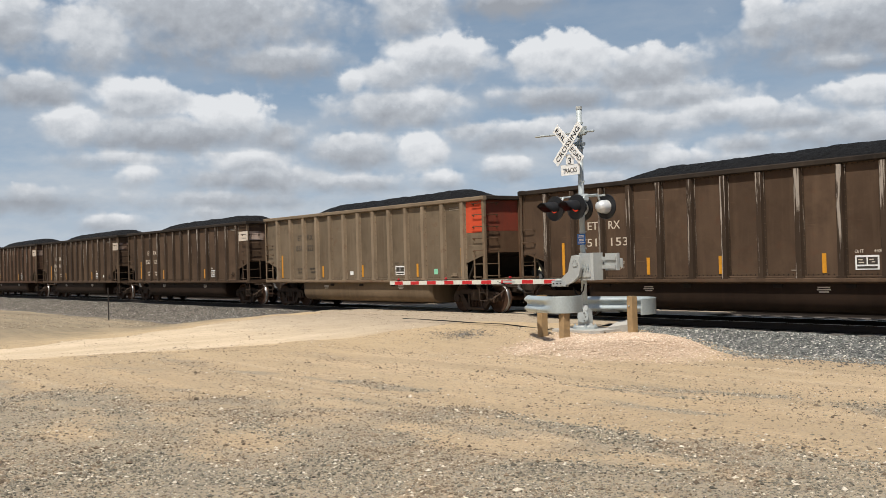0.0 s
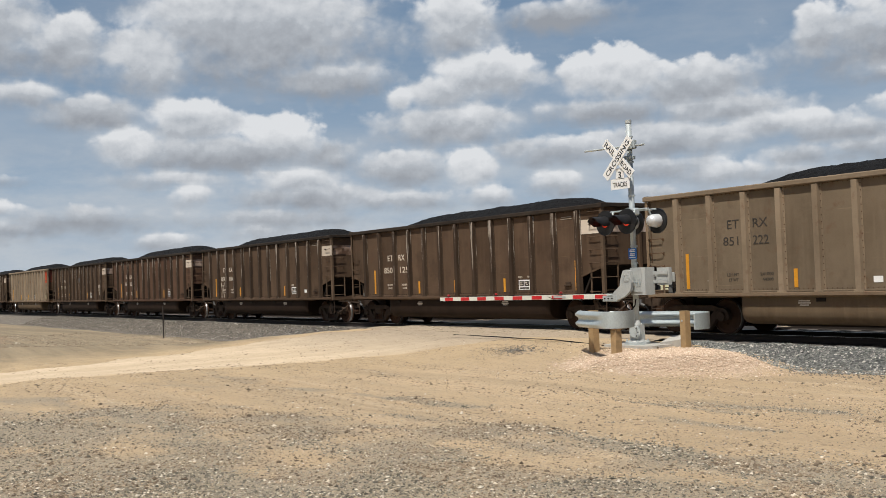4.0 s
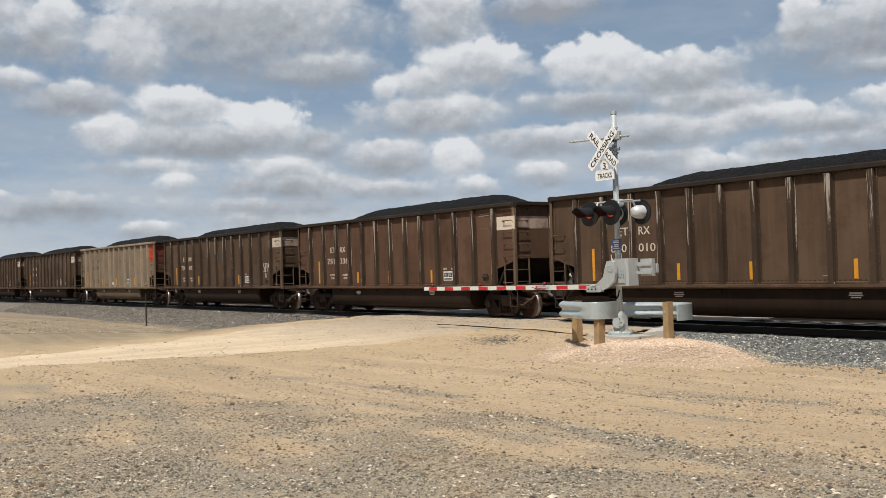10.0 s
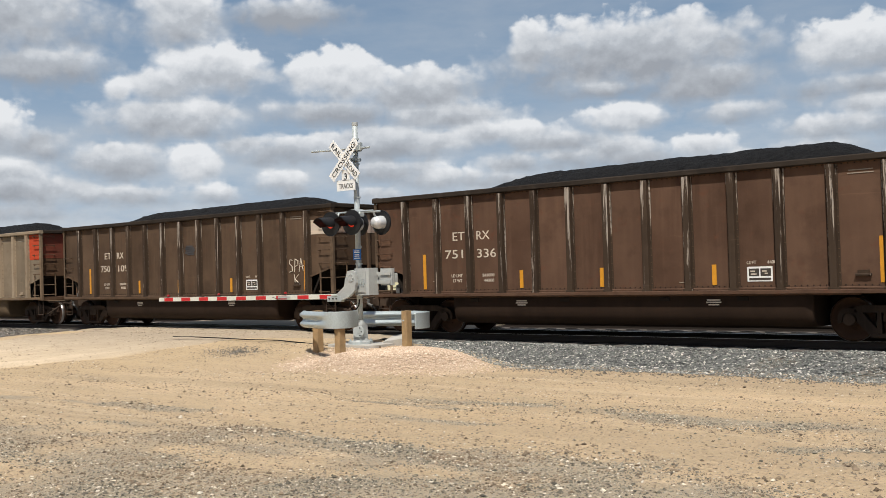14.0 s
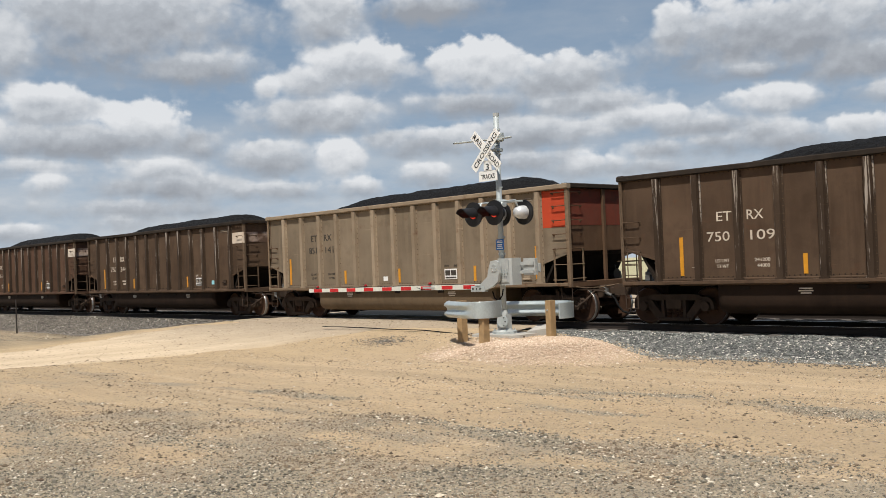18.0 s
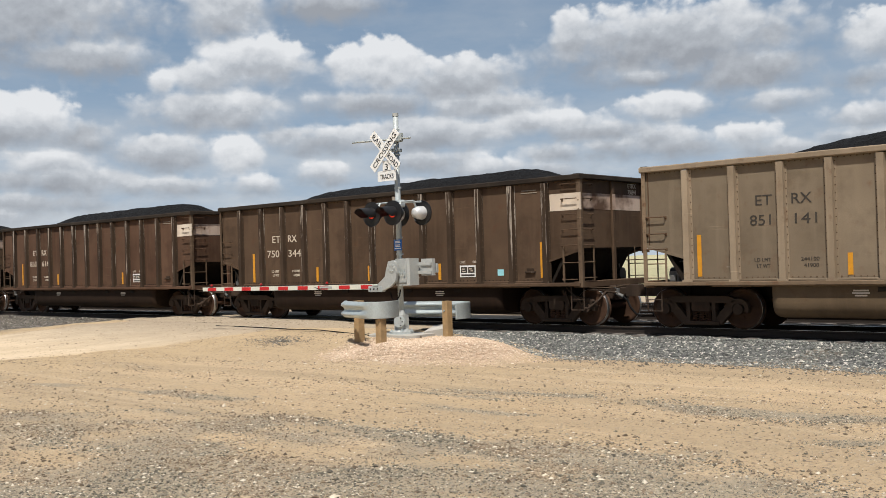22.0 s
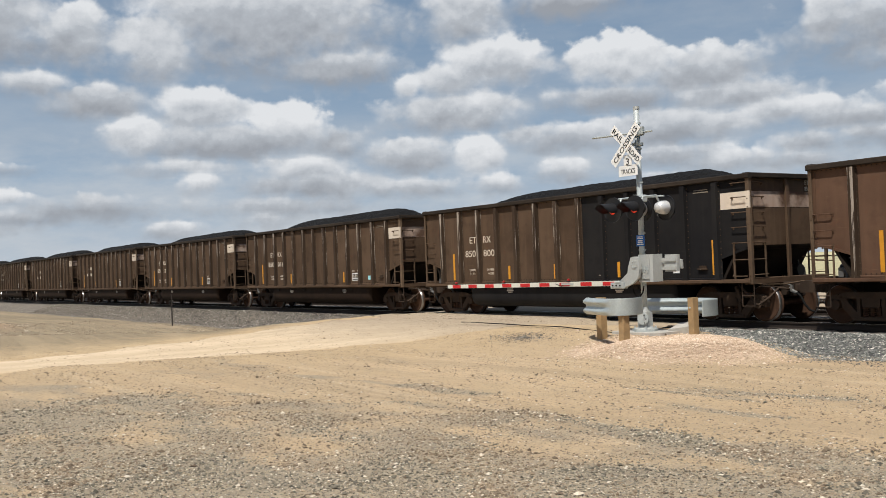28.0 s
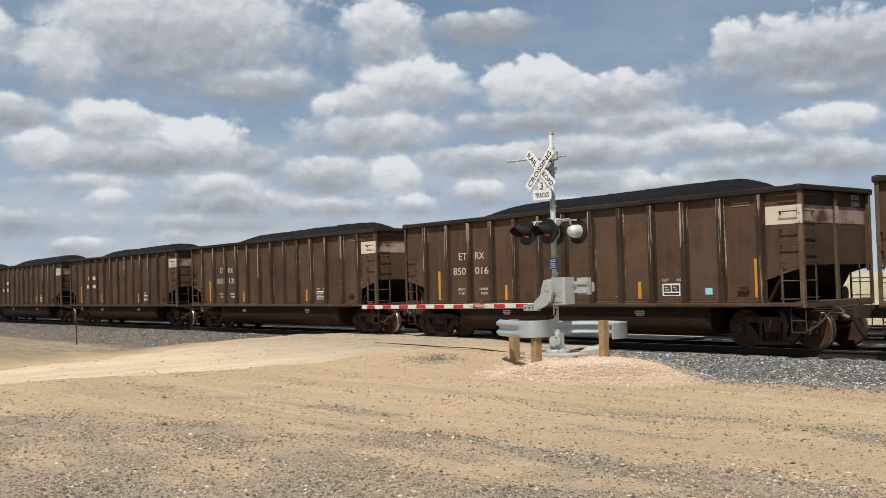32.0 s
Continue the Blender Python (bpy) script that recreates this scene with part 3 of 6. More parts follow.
# the road stops short at each rail, so that the flangeways stay open
cuts = [-24.0]
for c in TRACKS:
    for s in (-0.7525, 0.7525):
        cuts += [c + s - (0.09 if s < 0 else 0.14), c + s + (0.14 if s < 0 else 0.09)]
cuts.append(TRACKS[2] + 6)
road_parts = []
for lo, hi in zip(cuts[0::2], cuts[1::2]):
    n = max(2, int((hi - lo) / 0.35))
    road_parts.append((np.linspace(ROAD[0] - 1.2, ROAD[1] + 3.6, 60), np.linspace(lo, hi, n)))
RV, RF = [], []
for rx, ry in road_parts:
    X, Y = np.meshgrid(rx, ry)
    Z = road_z(X, Y)
    o, nx = len(RV), len(rx)
    RV += np.stack([X.ravel(), Y.ravel(), Z.ravel()], 1).tolist()
    RF += [(o + j * nx + i, o + j * nx + i + 1, o + (j + 1) * nx + i + 1, o + (j + 1) * nx + i) for j in range(len(ry) - 1) for i in range(nx - 1)]
me = bpy.data.meshes.new("road")
me.from_pydata(RV, [], RF)
me.materials.append(M["road"])
me.shade_smooth()
tagged(new("road", me), "pale packed dirt road running across the tracks", "road", kind="structure")

# ---- track bed ----
m, nt, b = nodes_of("grey_ballast")
v = coords(nt)
cell = nd(nt, "TexVoronoi", [("Vector", v), ("Scale", 15.0)])
tone = nd(nt, "SeparateColor", [("Color", cell.outputs["Color"])])
col = mix(nt, tone.outputs[0], (0.045, 0.047, 0.047), (0.19, 0.19, 0.182))
col = mix(nt, nd(nt, "Math", [(0, tone.outputs[1]), (1, 0.92)], operation="GREATER_THAN").outputs[0], col, (0.55, 0.52, 0.47))
col = mix(nt, times(nt, span(nt, noise_of(nt, v, 0.7, 5), 0.55, 0.8), 0.7), col, (0.26, 0.2, 0.135))
far_west = nd(nt, "MapRange", [("Value", nd(nt, "SeparateXYZ", [("Vector", v)]).outputs["X"]), ("From Min", -34.0), ("From Max", -44.0)]).outputs[0]
col = mix(nt, times(nt, far_west, 0.5), col, (0.2, 0.165, 0.125))
# stone darker from just outside the near rail inwards, with a ragged border
bed_inward = plus(nt, nd(nt, "SeparateXYZ", [("Vector", v)]).outputs["Y"], times(nt, noise_of(nt, v, 1.1, 5, 0.65), 0.7))
col = mix(nt, times(nt, nd(nt, "MapRange", [("Value", bed_inward), ("From Min", YC - 1.55), ("From Max", YC - 1.2)]).outputs[0], 0.85), col, (0.03, 0.028, 0.028))
nt.links.new(col, b.inputs["Base Color"])
b.inputs["Roughness"].default_value = 0.85
b.inputs["Specular IOR Level"].default_value = 0.2
bump(nt, b, span(nt, cell.outputs["Distance"], 0.5, 0.0), 1.0, 0.05)
M["ballast"] = m

BED = [(YC - 3.9, -0.78), (YC - 3.35, -0.60), (YC - 2.5, -0.36), (YC - 1.85, -0.215), (YC - 1.5, -0.19)]
BED += [(c + s, -0.19) for c in TRACKS for s in (-1.2, -0.3, 0.3, 1.2)]
BED += [(TRACKS[2] + 1.9, -0.21), (TRACKS[2] + 4.2, -1.0), (TRACKS[2] + 6.0, -1.6)]


def bed_z(x, y):
    z = np.interp(y, [p[0] for p in BED], [p[1] for p in BED])
    return z + 0.02 * np.sin(x * 2.1 + y * 3.0) * np.sin(x * 0.7 - y * 1.7)


by = np.unique(np.concatenate([[p[0] for p in BED], np.arange(YC - 3.9, YC - 1.4, 0.2)]))
pieces = [axis_steps(-1500, ROAD[0] - 0.3, -75, ROAD[0] - 0.3, 0.3, 1.2), axis_steps(ROAD[1] + 1.0, 600, ROAD[1] + 1.0, 8, 0.3, 1.2)]
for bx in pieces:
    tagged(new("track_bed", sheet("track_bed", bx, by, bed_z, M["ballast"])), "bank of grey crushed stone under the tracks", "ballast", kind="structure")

# rails: a head, a web and a foot
tie_me = MB().box(-0.13, 0.13, -1.3, 1.3, -0.36, -0.165, 0.02).mesh("tie", M["tie"])
RAIL = [(-0.076, -0.172), (0.076, -0.172), (0.076, -0.16), (0.012, -0.145), (0.010, -0.05), (0.036, -0.036), (0.036, -0.006), (0.028, 0),
        (-0.028, 0), (-0.036, -0.006), (-0.036, -0.036), (-0.010, -0.05), (-0.012, -0.145), (-0.076, -0.16)]
for c in TRACKS:
    for s in (-0.7525, 0.7525):
        ob = new("rail", MB().prism([(a, h) for a, h in RAIL], 0, -1500, 600).mesh("rail", M["rail"]))
        ob.location = (0, c + s, 0)
        tagged(ob, "rusty steel rail with a polished head", "rail", "rails of the crossing", kind="structure")
        part("rail_head", MB().box(-1500, 600, -0.027, 0.027, 0.0005, 0.003).mesh("rail_head", M["railtop"]), ob, "bright worn running surface")

for c in TRACKS[:2]:
    bed = thing("track_ties", "row of dusty ties under the rails", "ties", kind="structure")
    for i in range(130):
        x = -78 + i * 0.68
        if not ROAD[0] - 0.6 < x < ROAD[1] + 1.2:
            part("tie", tie_me, bed, "", Matrix.Translation((x, c, 0)))


# ---- loose stones ----
def stones(name, label, x, y, z, size, mat, seed):
    """Uneven eight-sided stones, half bedded in what they lie on, joined into one sheet of rubble."""
    rnd = np.random.RandomState(seed)
    k = len(x)
    base = np.array([(1, 0, 0), (0, 1, 0), (-1, 0, 0), (0, -1, 0), (0, 0, 1), (0, 0, -1)], float)
    p = base[None] * rnd.uniform(0.65, 1.25, (k, 6, 1)) + rnd.uniform(-0.22, 0.22, (k, 6, 3))
    p[:, :, 2] *= rnd.uniform(0.3, 0.75, (k, 1))
    a = rnd.uniform(0, 2 * np.pi, k)
    c, s_ = np.cos(a)[:, None], np.sin(a)[:, None]
    q = np.stack([p[:, :, 0] * c - p[:, :, 1] * s_, p[:, :, 0] * s_ + p[:, :, 1] * c, p[:, :, 2]], 2) * (size[:, None, None] * 0.5)
    q += np.stack([x, y, z + size * 0.12], 1)[:, None, :]
    f = np.array([(0, 1, 4), (1, 2, 4), (2, 3, 4), (3, 0, 4), (1, 0, 5), (2, 1, 5), (3, 2, 5), (0, 3, 5)])
    f = (f[None] + 6 * np.arange(k)[:, None, None]).reshape(-1, 3)
    me = bpy.data.meshes.new(name)
    me.from_pydata(q.reshape(-1, 3).tolist(), [], f.tolist())
    me.materials.append(mat)
    return tagged(new(name, me), label, "stones", kind="stuff")


def stone_paint(name, dark, mid_, light, white, share):
    """Each stone its own tone; a share of them pale."""
    m, nt, b = nodes_of(name)
    r = nd(nt, "NewGeometry").outputs["Random Per Island"]
    col = mix(nt, span(nt, r, 0.0, 0.6), dark, mid_)
    col = mix(nt, span(nt, r, 0.6, 1 - share), col, light)
    col = mix(nt, nd(nt, "Math", [(0, r), (1, 1 - share)], operation="GREATER_THAN").outputs[0], col, white)
    gr = noise_of(nt, coords(nt), 90, 3)
    col = mix(nt, times(nt, span(nt, gr, 0.4, 0.8), 0.3), col, dark)
    nt.links.new(col, b.inputs["Base Color"])
    b.inputs["Roughness"].default_value = 0.85
    b.inputs["Specular IOR Level"].default_value = 0.2
    return m


M["pebble"] = stone_paint("lot_pebbles", (0.075, 0.068, 0.054), (0.25, 0.222, 0.17), (0.44, 0.38, 0.285), (0.62, 0.555, 0.45), 0.085)
M["loose"] = stone_paint("dark_loose_pebbles", (0.105, 0.078, 0.054), (0.26, 0.20, 0.138), (0.45, 0.355, 0.245), (0.66, 0.58, 0.46), 0.08)
M["pink"] = stone_paint("pink_gravel", (0.38, 0.28, 0.195), (0.57, 0.435, 0.32), (0.66, 0.525, 0.40), (0.74, 0.65, 0.53), 0.05)
M["rock"] = stone_paint("ballast_stones", (0.078, 0.083, 0.080), (0.20, 0.207, 0.19), (0.34, 0.335, 0.30), (0.62, 0.59, 0.53), 0.07)
M["dusty_rock"] = stone_paint("dusty_ballast_stones", (0.07, 0.062, 0.053), (0.155, 0.138, 0.115), (0.25, 0.222, 0.185), (0.5, 0.46, 0.4), 0.05)
rnd = np.random.RandomState(7)


def fan(k, near_d, far_d, power):
    """Places in the wedge before the viewer's stand, thinning out with distance."""
    d = near_d + (far_d - near_d) * rnd.rand(k) ** power
    a = np.radians(rnd.uniform(2, 88, k))
    return -np.sin(a) * d, np.cos(a) * d


px, py = fan(280000, 5.3, 15.0, 1.3)
clump = np.sin(px * 3.1 + 1.3 * np.sin(py * 2.7)) * np.sin(py * 4.4 - 1.8 * px)
keep = rnd.rand(len(px)) < np.clip(gravel_cover(px, py) * (0.78 + 0.4 * clump), 0.02, 1)
px, py = px[keep], py[keep]
size = np.clip(rnd.lognormal(-4.2, 0.45, len(px)) * (0.75 + 0.6 * patches(px, py, 0.7, 8)), 0.007, 0.06)
tan = patches(px, py * 1.4, 1.1, 6) + 0.5 * patches(px, py, 0.3, 7) + 0.25 * rnd.rand(len(px)) > 0.98
stones("gravel", "grey and pale pebbles strewn over the sandy lot", px[~tan], py[~tan], ground_z(px, py)[~tan], size[~tan], M["pebble"], 1)
stones("gravel", "brown pebbles mixed into the grey gravel", px[tan], py[tan], ground_z(px, py)[tan], size[tan], M["loose"], 9)
px, py = fan(90000, 7.0, 30, 0.95)
keep = (py < 17.5) & (px > -34) & (rnd.rand(len(px)) < 0.35 + 0.5 * (np.sin(py * 3.3 + 0.4 * px) * np.sin(px * 0.5 + py * 0.9) + 0.3))
px, py = px[keep], py[keep]
stones("gravel", "scattered dark and pale pebbles on bare sand", px, py, ground_z(px, py), np.clip(rnd.lognormal(-4.08, 0.5, len(px)), 0.008, 0.08), M["loose"], 2)
a, r = rnd.uniform(0, 2 * np.pi, 17000), np.sqrt(rnd.rand(17000)) * (1 + 0.16 * rnd.randn(17000))
px, py = -14.4 + np.cos(a) * r * 1.95, 15.7 + np.sin(a) * r * 2.05
stones("pink_gravel", "heap of small pink crushed stone round the signal", px, py, ground_z(px, py), np.clip(rnd.lognormal(-3.3, 0.32, len(px)), 0.015, 0.07), M["pink"], 3)
px, py = rnd.uniform(-13.0, 8, 6500), YC - 3.0 - np.abs(rnd.randn(6500)) * 0.75
keep = np.hypot((px + 14.4) / 1.9, (py - 15.8) / 2.2) > 1.0
px, py = px[keep], py[keep]
stones("ballast_stones", "stray grey stones strewn below the bank", px, py, np.maximum(bed_z(px, py), ground_z(px, py)), np.clip(rnd.lognormal(-3.4, 0.4, len(px)), 0.015, 0.1), M["dusty_rock"], 14)
px, py = rnd.uniform(ROAD[1] + 1.2, 8, 40000), YC - rnd.uniform(1.0, 3.75, 40000)
keep = np.hypot((px + 15.3) / 2.75, (py - 16.3) / 2.3) > 0.88 + 0.16 * rnd.rand(len(px))
keep &= (px > -16.0) | (py > 19.35)
px, py = px[keep], py[keep]
stones("ballast_stones", "coarse grey crushed stone on the bank", px, py, np.maximum(bed_z(px, py), ground_z(px, py)), np.clip(rnd.lognormal(-3.18, 0.3, len(px)), 0.025, 0.1), M["rock"], 4)
px, py = rnd.uniform(-85, ROAD[0] - 0.5, 20000), YC - rnd.uniform(1.0, 3.75, 20000)
stones("ballast_stones", "coarse grey crushed stone on the far bank", px, py, np.maximum(bed_z(px, py), ground_z(px, py)), np.clip(rnd.lognormal(-2.75, 0.3, len(px)), 0.03, 0.14), M["dusty_rock"], 5)
px, py = rnd.uniform(ROAD[0] - 0.5, ROAD[1] + 0.8, 11000), 20.2 - 15.0 * rnd.rand(11000) ** 1.9
stones("road_gravel", "loose pebbles on the packed dirt road", px, py, road_z(px, py) - 0.004, np.clip(rnd.lognormal(-3.95, 0.45, len(px)), 0.012, 0.08), M["loose"], 6)
a, r = rnd.uniform(0, 2 * np.pi, 1300), np.abs(rnd.randn(1300)) * 0.6
px, py = -18.9 + np.cos(a) * r * 1.1, 15.3 + np.sin(a) * r * 0.8
stones("gravel", "grey pebbles spilled beside the dirt road", px, py, ground_z(px, py), np.clip(rnd.lognormal(-3.7, 0.4, len(px)), 0.012, 0.07), M["dusty_rock"], 15)
px, py = rnd.uniform(-62, ROAD[0] - 1, 12000), rnd.uniform(2, 18, 12000)
stones("gravel", "dull brown pebbles on the low ground", px, py, ground_z(px, py), np.clip(rnd.lognormal(-3.3, 0.4, len(px)), 0.02, 0.13), M["loose"], 8)


# ---- coal cars ----
PITCH, TRUCK, BASE = 16.18, 6.115, 0.89      # car to car, truck centre, half wheelbase
RIBS = [-6.15, -5.05, -3.98, -2.97, -1.97, -0.97, 0.03, 1.03, 2.03, 3.05, 4.05, 5.12, 6.18]
SIDE, RIM, SILL = 1.49, 3.72, 1.0            # panel plane, top of the rim, foot of the side sill
CACHE = {}


def shared(key, mat, make, smooth=False):
    """One mesh for all pieces of that shape and paint."""
    k = (key, mat.name)
    if k not in CACHE:
        CACHE[k] = make().mesh(key, mat, smooth)
    return CACHE[k]


def rib_shape():
    mb = MB().prism([(-0.125, 0.0), (-0.125, -0.012), (-0.085, -0.014), (-0.07, -0.107), (0.07, -0.107), (0.085, -0.014), (0.125, -0.012), (0.125, 0.0)], 2, 1.10, RIM - 0.15)
    mb.box(-0.115, 0.115, -0.105, 0.02, 1.085, 1.13)
    for z in np.arange(1.25, RIM - 0.2, 0.16):
        for x in (-0.104, 0.104):
            mb.box(x - 0.0105, x + 0.0105, -0.024, -0.011, z - 0.0105, z + 0.0105)
    return mb


def rib_mesh(mat):
    """Pressed rib; its two rows of bolt heads are dark."""
    me = shared("rib", mat, rib_shape)
    if len(me.materials) == 1:
        me.materials.append(M["rusty_trim"] if "tan" in mat.name else M["brown"])
        for p in list(me.polygons)[16:]:
            p.material_index = 1
    return me


def post_shape():
    mb = MB().prism([(-0.055, 0.05), (-0.055, -0.04), (-0.045, -0.05), (0.045, -0.05), (0.045, -0.036), (-0.04, -0.036), (-0.04, 0.05)], 2, SILL - 0.02, RIM - 0.1)
    for z in np.arange(1.2, RIM - 0.2, 0.21):
        mb.box(-0.014, 0.014, -0.064, -0.049, z - 0.014, z + 0.014)
    return mb


def rung_shape(w):
    """A bar on two stand-offs, sticking out towards -y."""
    return MB().path([(-w / 2, 0.0, -0.03), (-w / 2, -0.085, 0.0), (w / 2, -0.085, 0.0), (w / 2, 0.0, -0.03)], 0.0125, 6) \
        .box(-w / 2 - 0.025, -w / 2 + 0.025, -0.012, 0.004, -0.06, 0.02).box(w / 2 - 0.025, w / 2 + 0.025, -0.012, 0.004, -0.06, 0.02)


def end_panel_shape():
    """Side sheet beyond the last rib: its foot is cut on the slant over the truck."""
    return MB().prism([(6.26, 1.66), (7.20, 1.93), (7.20, RIM - 0.1), (6.26, RIM - 0.1)], 1, -SIDE, -SIDE + 0.012) \
        .prism([(6.26, 1.60), (7.20, 1.87), (7.20, 1.93), (6.26, 1.66)], 1, -SIDE - 0.03, -SIDE + 0.01)


def tub_shape(half):
    """Deep trough with upright sides, a rounded bottom and square ends; half: half its length."""
    prof = [(-1.46, 1.0), (-1.46, 0.64), (-1.445, 0.52), (-1.40, 0.42), (-1.31, 0.345), (-1.15, 0.30), (-0.8, 0.285), (0.8, 0.285), (1.15, 0.30), (1.31, 0.345), (1.40, 0.42), (1.445, 0.52), (1.46, 0.64), (1.46, 1.0)]
    k = len(prof)
    v, rows = [], [(s * (half - d), w, h) for s, d, w, h in ((-1, 0, 0.94, 0.95), (-1, 0.04, 0.975, 0.98), (-1, 0.15, 1, 1), (-1, 0.35, 1, 1), (1, 0.35, 1, 1), (1, 0.15, 1, 1), (1, 0.04, 0.975, 0.98), (1, 0, 0.94, 0.95))]
    for x, w, s in rows:
        v += [(x, y * w, 1.0 - (1.0 - z) * s) for y, z in prof]
    f = [(i * k + j, (i + 1) * k + j, (i + 1) * k + j + 1, i * k + j + 1) for i in range(len(rows) - 1) for j in range(k - 1)]
    return MB().add(v, f).add(v[:k], [tuple(range(k))]).add(v[-k:], [tuple(range(k - 1, -1, -1))])


def side_frame_shape():
    """Cast truck side: an arch from journal to journal, columns beside the springs, windows between."""
    y0, y1 = -1.05, -0.90
    mb = MB()
    mb.prism([(-0.78, 0.60), (0.78, 0.60), (0.80, 0.70), (0.62, 0.75), (-0.62, 0.75), (-0.80, 0.70)], 1, y0, y1)
    for s in (-1, 1):
        hook = [(0.89 + 0.235 * math.cos(radians(a)), 0.46 + 0.235 * math.sin(radians(a))) for a in range(-20, 171, 19)]
        hook += [(0.66, 0.40), (0.74, 0.38)] + [(0.89 + 0.145 * math.cos(radians(a)), 0.46 + 0.145 * math.sin(radians(a))) for a in range(170, -21, -19)]
        mb.prism([(s * x, z) for x, z in hook], 1, y0, y1)
        mb.prism([(s * x, z) for x, z in ((0.30, 0.10), (0.46, 0.10), (0.70, 0.36), (0.77, 0.62), (0.66, 0.62), (0.36, 0.27))], 1, y0 + 0.005, y1 - 0.005)
        mb.prism([(s * x, z) for x, z in ((0.265, 0.15), (0.36, 0.15), (0.35, 0.62), (0.275, 0.62))], 1, y0 - 0.012, y1 + 0.01)
        mb.box(s * 0.80, s * 0.98, y0 + 0.01, y1, 0.56, 0.64, 0.01)
        mb.box(s * 0.74, s * 0.98, y0 - 0.012, y0 + 0.01, 0.66, 0.685)
    mb.box(-0.44, 0.44, y0 - 0.03, y1 + 0.02, 0.095, 0.185, 0.015)
    mb.box(-0.25, 0.25, y0 + 0.02, y1, 0.42, 0.545, 0.02)
    mb.box(-0.30, 0.30, y0 + 0.05, y1, 0.565, 0.585)
    return mb


def spring_shape():
    prof = [(0.05 + 0.028 * (i % 2), 0.185 + i * 0.0215) for i in range(12)]
    return MB().lathe(prof, "z", 10, (0, -0.99, 0))


def wheelset_shape():
    mb = MB().rod((0, -1.0, 0), (0, 1.0, 0), 0.08, 12)
    for s in (-1, 1):
        mb.lathe([(0.0, s * 0.90), (0.10, s * 0.90), (0.13, s * 0.82), (0.28, s * 0.785), (0.36, s * 0.80), (0.385, s * 0.815), (0.455, s * 0.815), (0.460, s * 0.72),
                  (0.485, s * 0.70), (0.485, s * 0.675), (0.40, s * 0.675), (0.36, s * 0.70), (0.28, s * 0.73), (0.1, s * 0.70), (0.0, s * 0.70)], "y", 32)
        for a in range(4):
            c, q = math.cos(a * 1.5708 + 0.4), math.sin(a * 1.5708 + 0.4)
            mb.lathe([(0.0, s * 0.82), (0.035, s * 0.815), (0.035, s * 0.78)], "y", 6, (c * 0.2, 0, q * 0.2))
    return mb


def tread_shape(s):
    return MB().lathe([(0.449, s * 0.8165), (0.4565, s * 0.814), (0.4620, s * 0.72)], "y", 40)


def coupler_shape():
    mb = MB().box(6.9, 7.72, -0.09, 0.09, 0.72, 0.92, 0.02)
    mb.prism([(7.62, -0.2), (7.98, -0.16), (8.07, -0.04), (8.05, 0.1), (7.86, 0.19), (7.62, 0.12)], 2, 0.70, 0.99)
    return mb.box(6.75, 7.4, -0.32, 0.32, 0.62, 0.98, 0.03)


def hose_shape():
    pts = [(7.6, -0.35, 0.72), (7.75, -0.36, 0.62), (7.84, -0.34, 0.42), (7.94, -0.28, 0.27), (8.06, -0.2, 0.22)]
    return MB().path(pts, 0.028, 6)


def bracket_step_shape():
    """Sill step: a hanging stirrup."""
    return MB().path([(6.86, -1.47, 1.0), (6.86, -1.47, 0.42), (7.22, -1.47, 0.42), (7.22, -1.47, 1.0)], 0.016, 6).path([(6.86, -1.47, 0.68), (7.22, -1.47, 0.68)], 0.014, 6)


def seam_shape(x0, x1, step, z):
    """Small bolt heads along the panels' border, none where a rib stands."""
    mb = MB()
    for x in np.arange(x0, x1, step):
        if min(abs(x - r) for r in RIBS) > 0.14 and (z > 2 or abs(x) < 6.1):
            mb.box(x - 0.011, x + 0.011, -SIDE - 0.013, -SIDE + 0.001, z - 0.011, z + 0.011)
    return mb


def coal_shape(seed):
    """A heap with a long back: low at the trailing end, highest near the leading one."""
    nx, ny = 110, 26
    rnd = np.random.RandomState(seed)
    x = np.linspace(-7.05, 7.05, nx)
    y = np.linspace(-1.47, 1.47, ny)
    X, Y = np.meshgrid(x, y, indexing="ij")
    peak = 0.60 + 0.07 * rnd.rand()
    rise = ease(-6.5 + 0.5 * rnd.rand(), -2.6 + 0.5 * rnd.rand(), X) * 0.93 + 0.07 * ease(-3, 5.2, X)
    fall = 1 - ease(4.5 + 0.25 * rnd.rand(), 6.6, X)
    cross = np.clip(1 - (np.abs(Y) / 1.46) ** 2.3, 0, 1) ** 0.8
    Z = RIM - 0.28 + (0.06 + peak * rise * fall) * cross
    for k in range(60):
        cx, cy, w = rnd.uniform(-6.5, 6.5), rnd.uniform(-1.2, 1.2), rnd.uniform(0.12, 0.5)
        Z += rnd.uniform(-0.022, 0.026) * np.exp(-((X - cx) ** 2 + (Y - cy) ** 2) / w ** 2)
    Z += rnd.randn(nx, ny) * 0.010
    v = np.stack([X.ravel(), Y.ravel(), Z.ravel()], 1).tolist()
    f = [(i * ny + j, (i + 1) * ny + j, (i + 1) * ny + j + 1, i * ny + j + 1) for i in range(nx - 1) for j in range(ny - 1)]
    o = len(v)
    edge = [i * ny for i in range(nx)] + [(nx - 1) * ny + j for j in range(1, ny)] + [i * ny + ny - 1 for i in range(nx - 2, -1, -1)] + [j for j in range(ny - 2, 0, -1)]
    v += [(v[e][0], v[e][1], RIM - 0.5) for e in edge]
    n = len(edge)
    f += [(edge[i], edge[(i + 1) % n], o + (i + 1) % n, o + i) for i in range(n)]
    return MB().add(v, f)


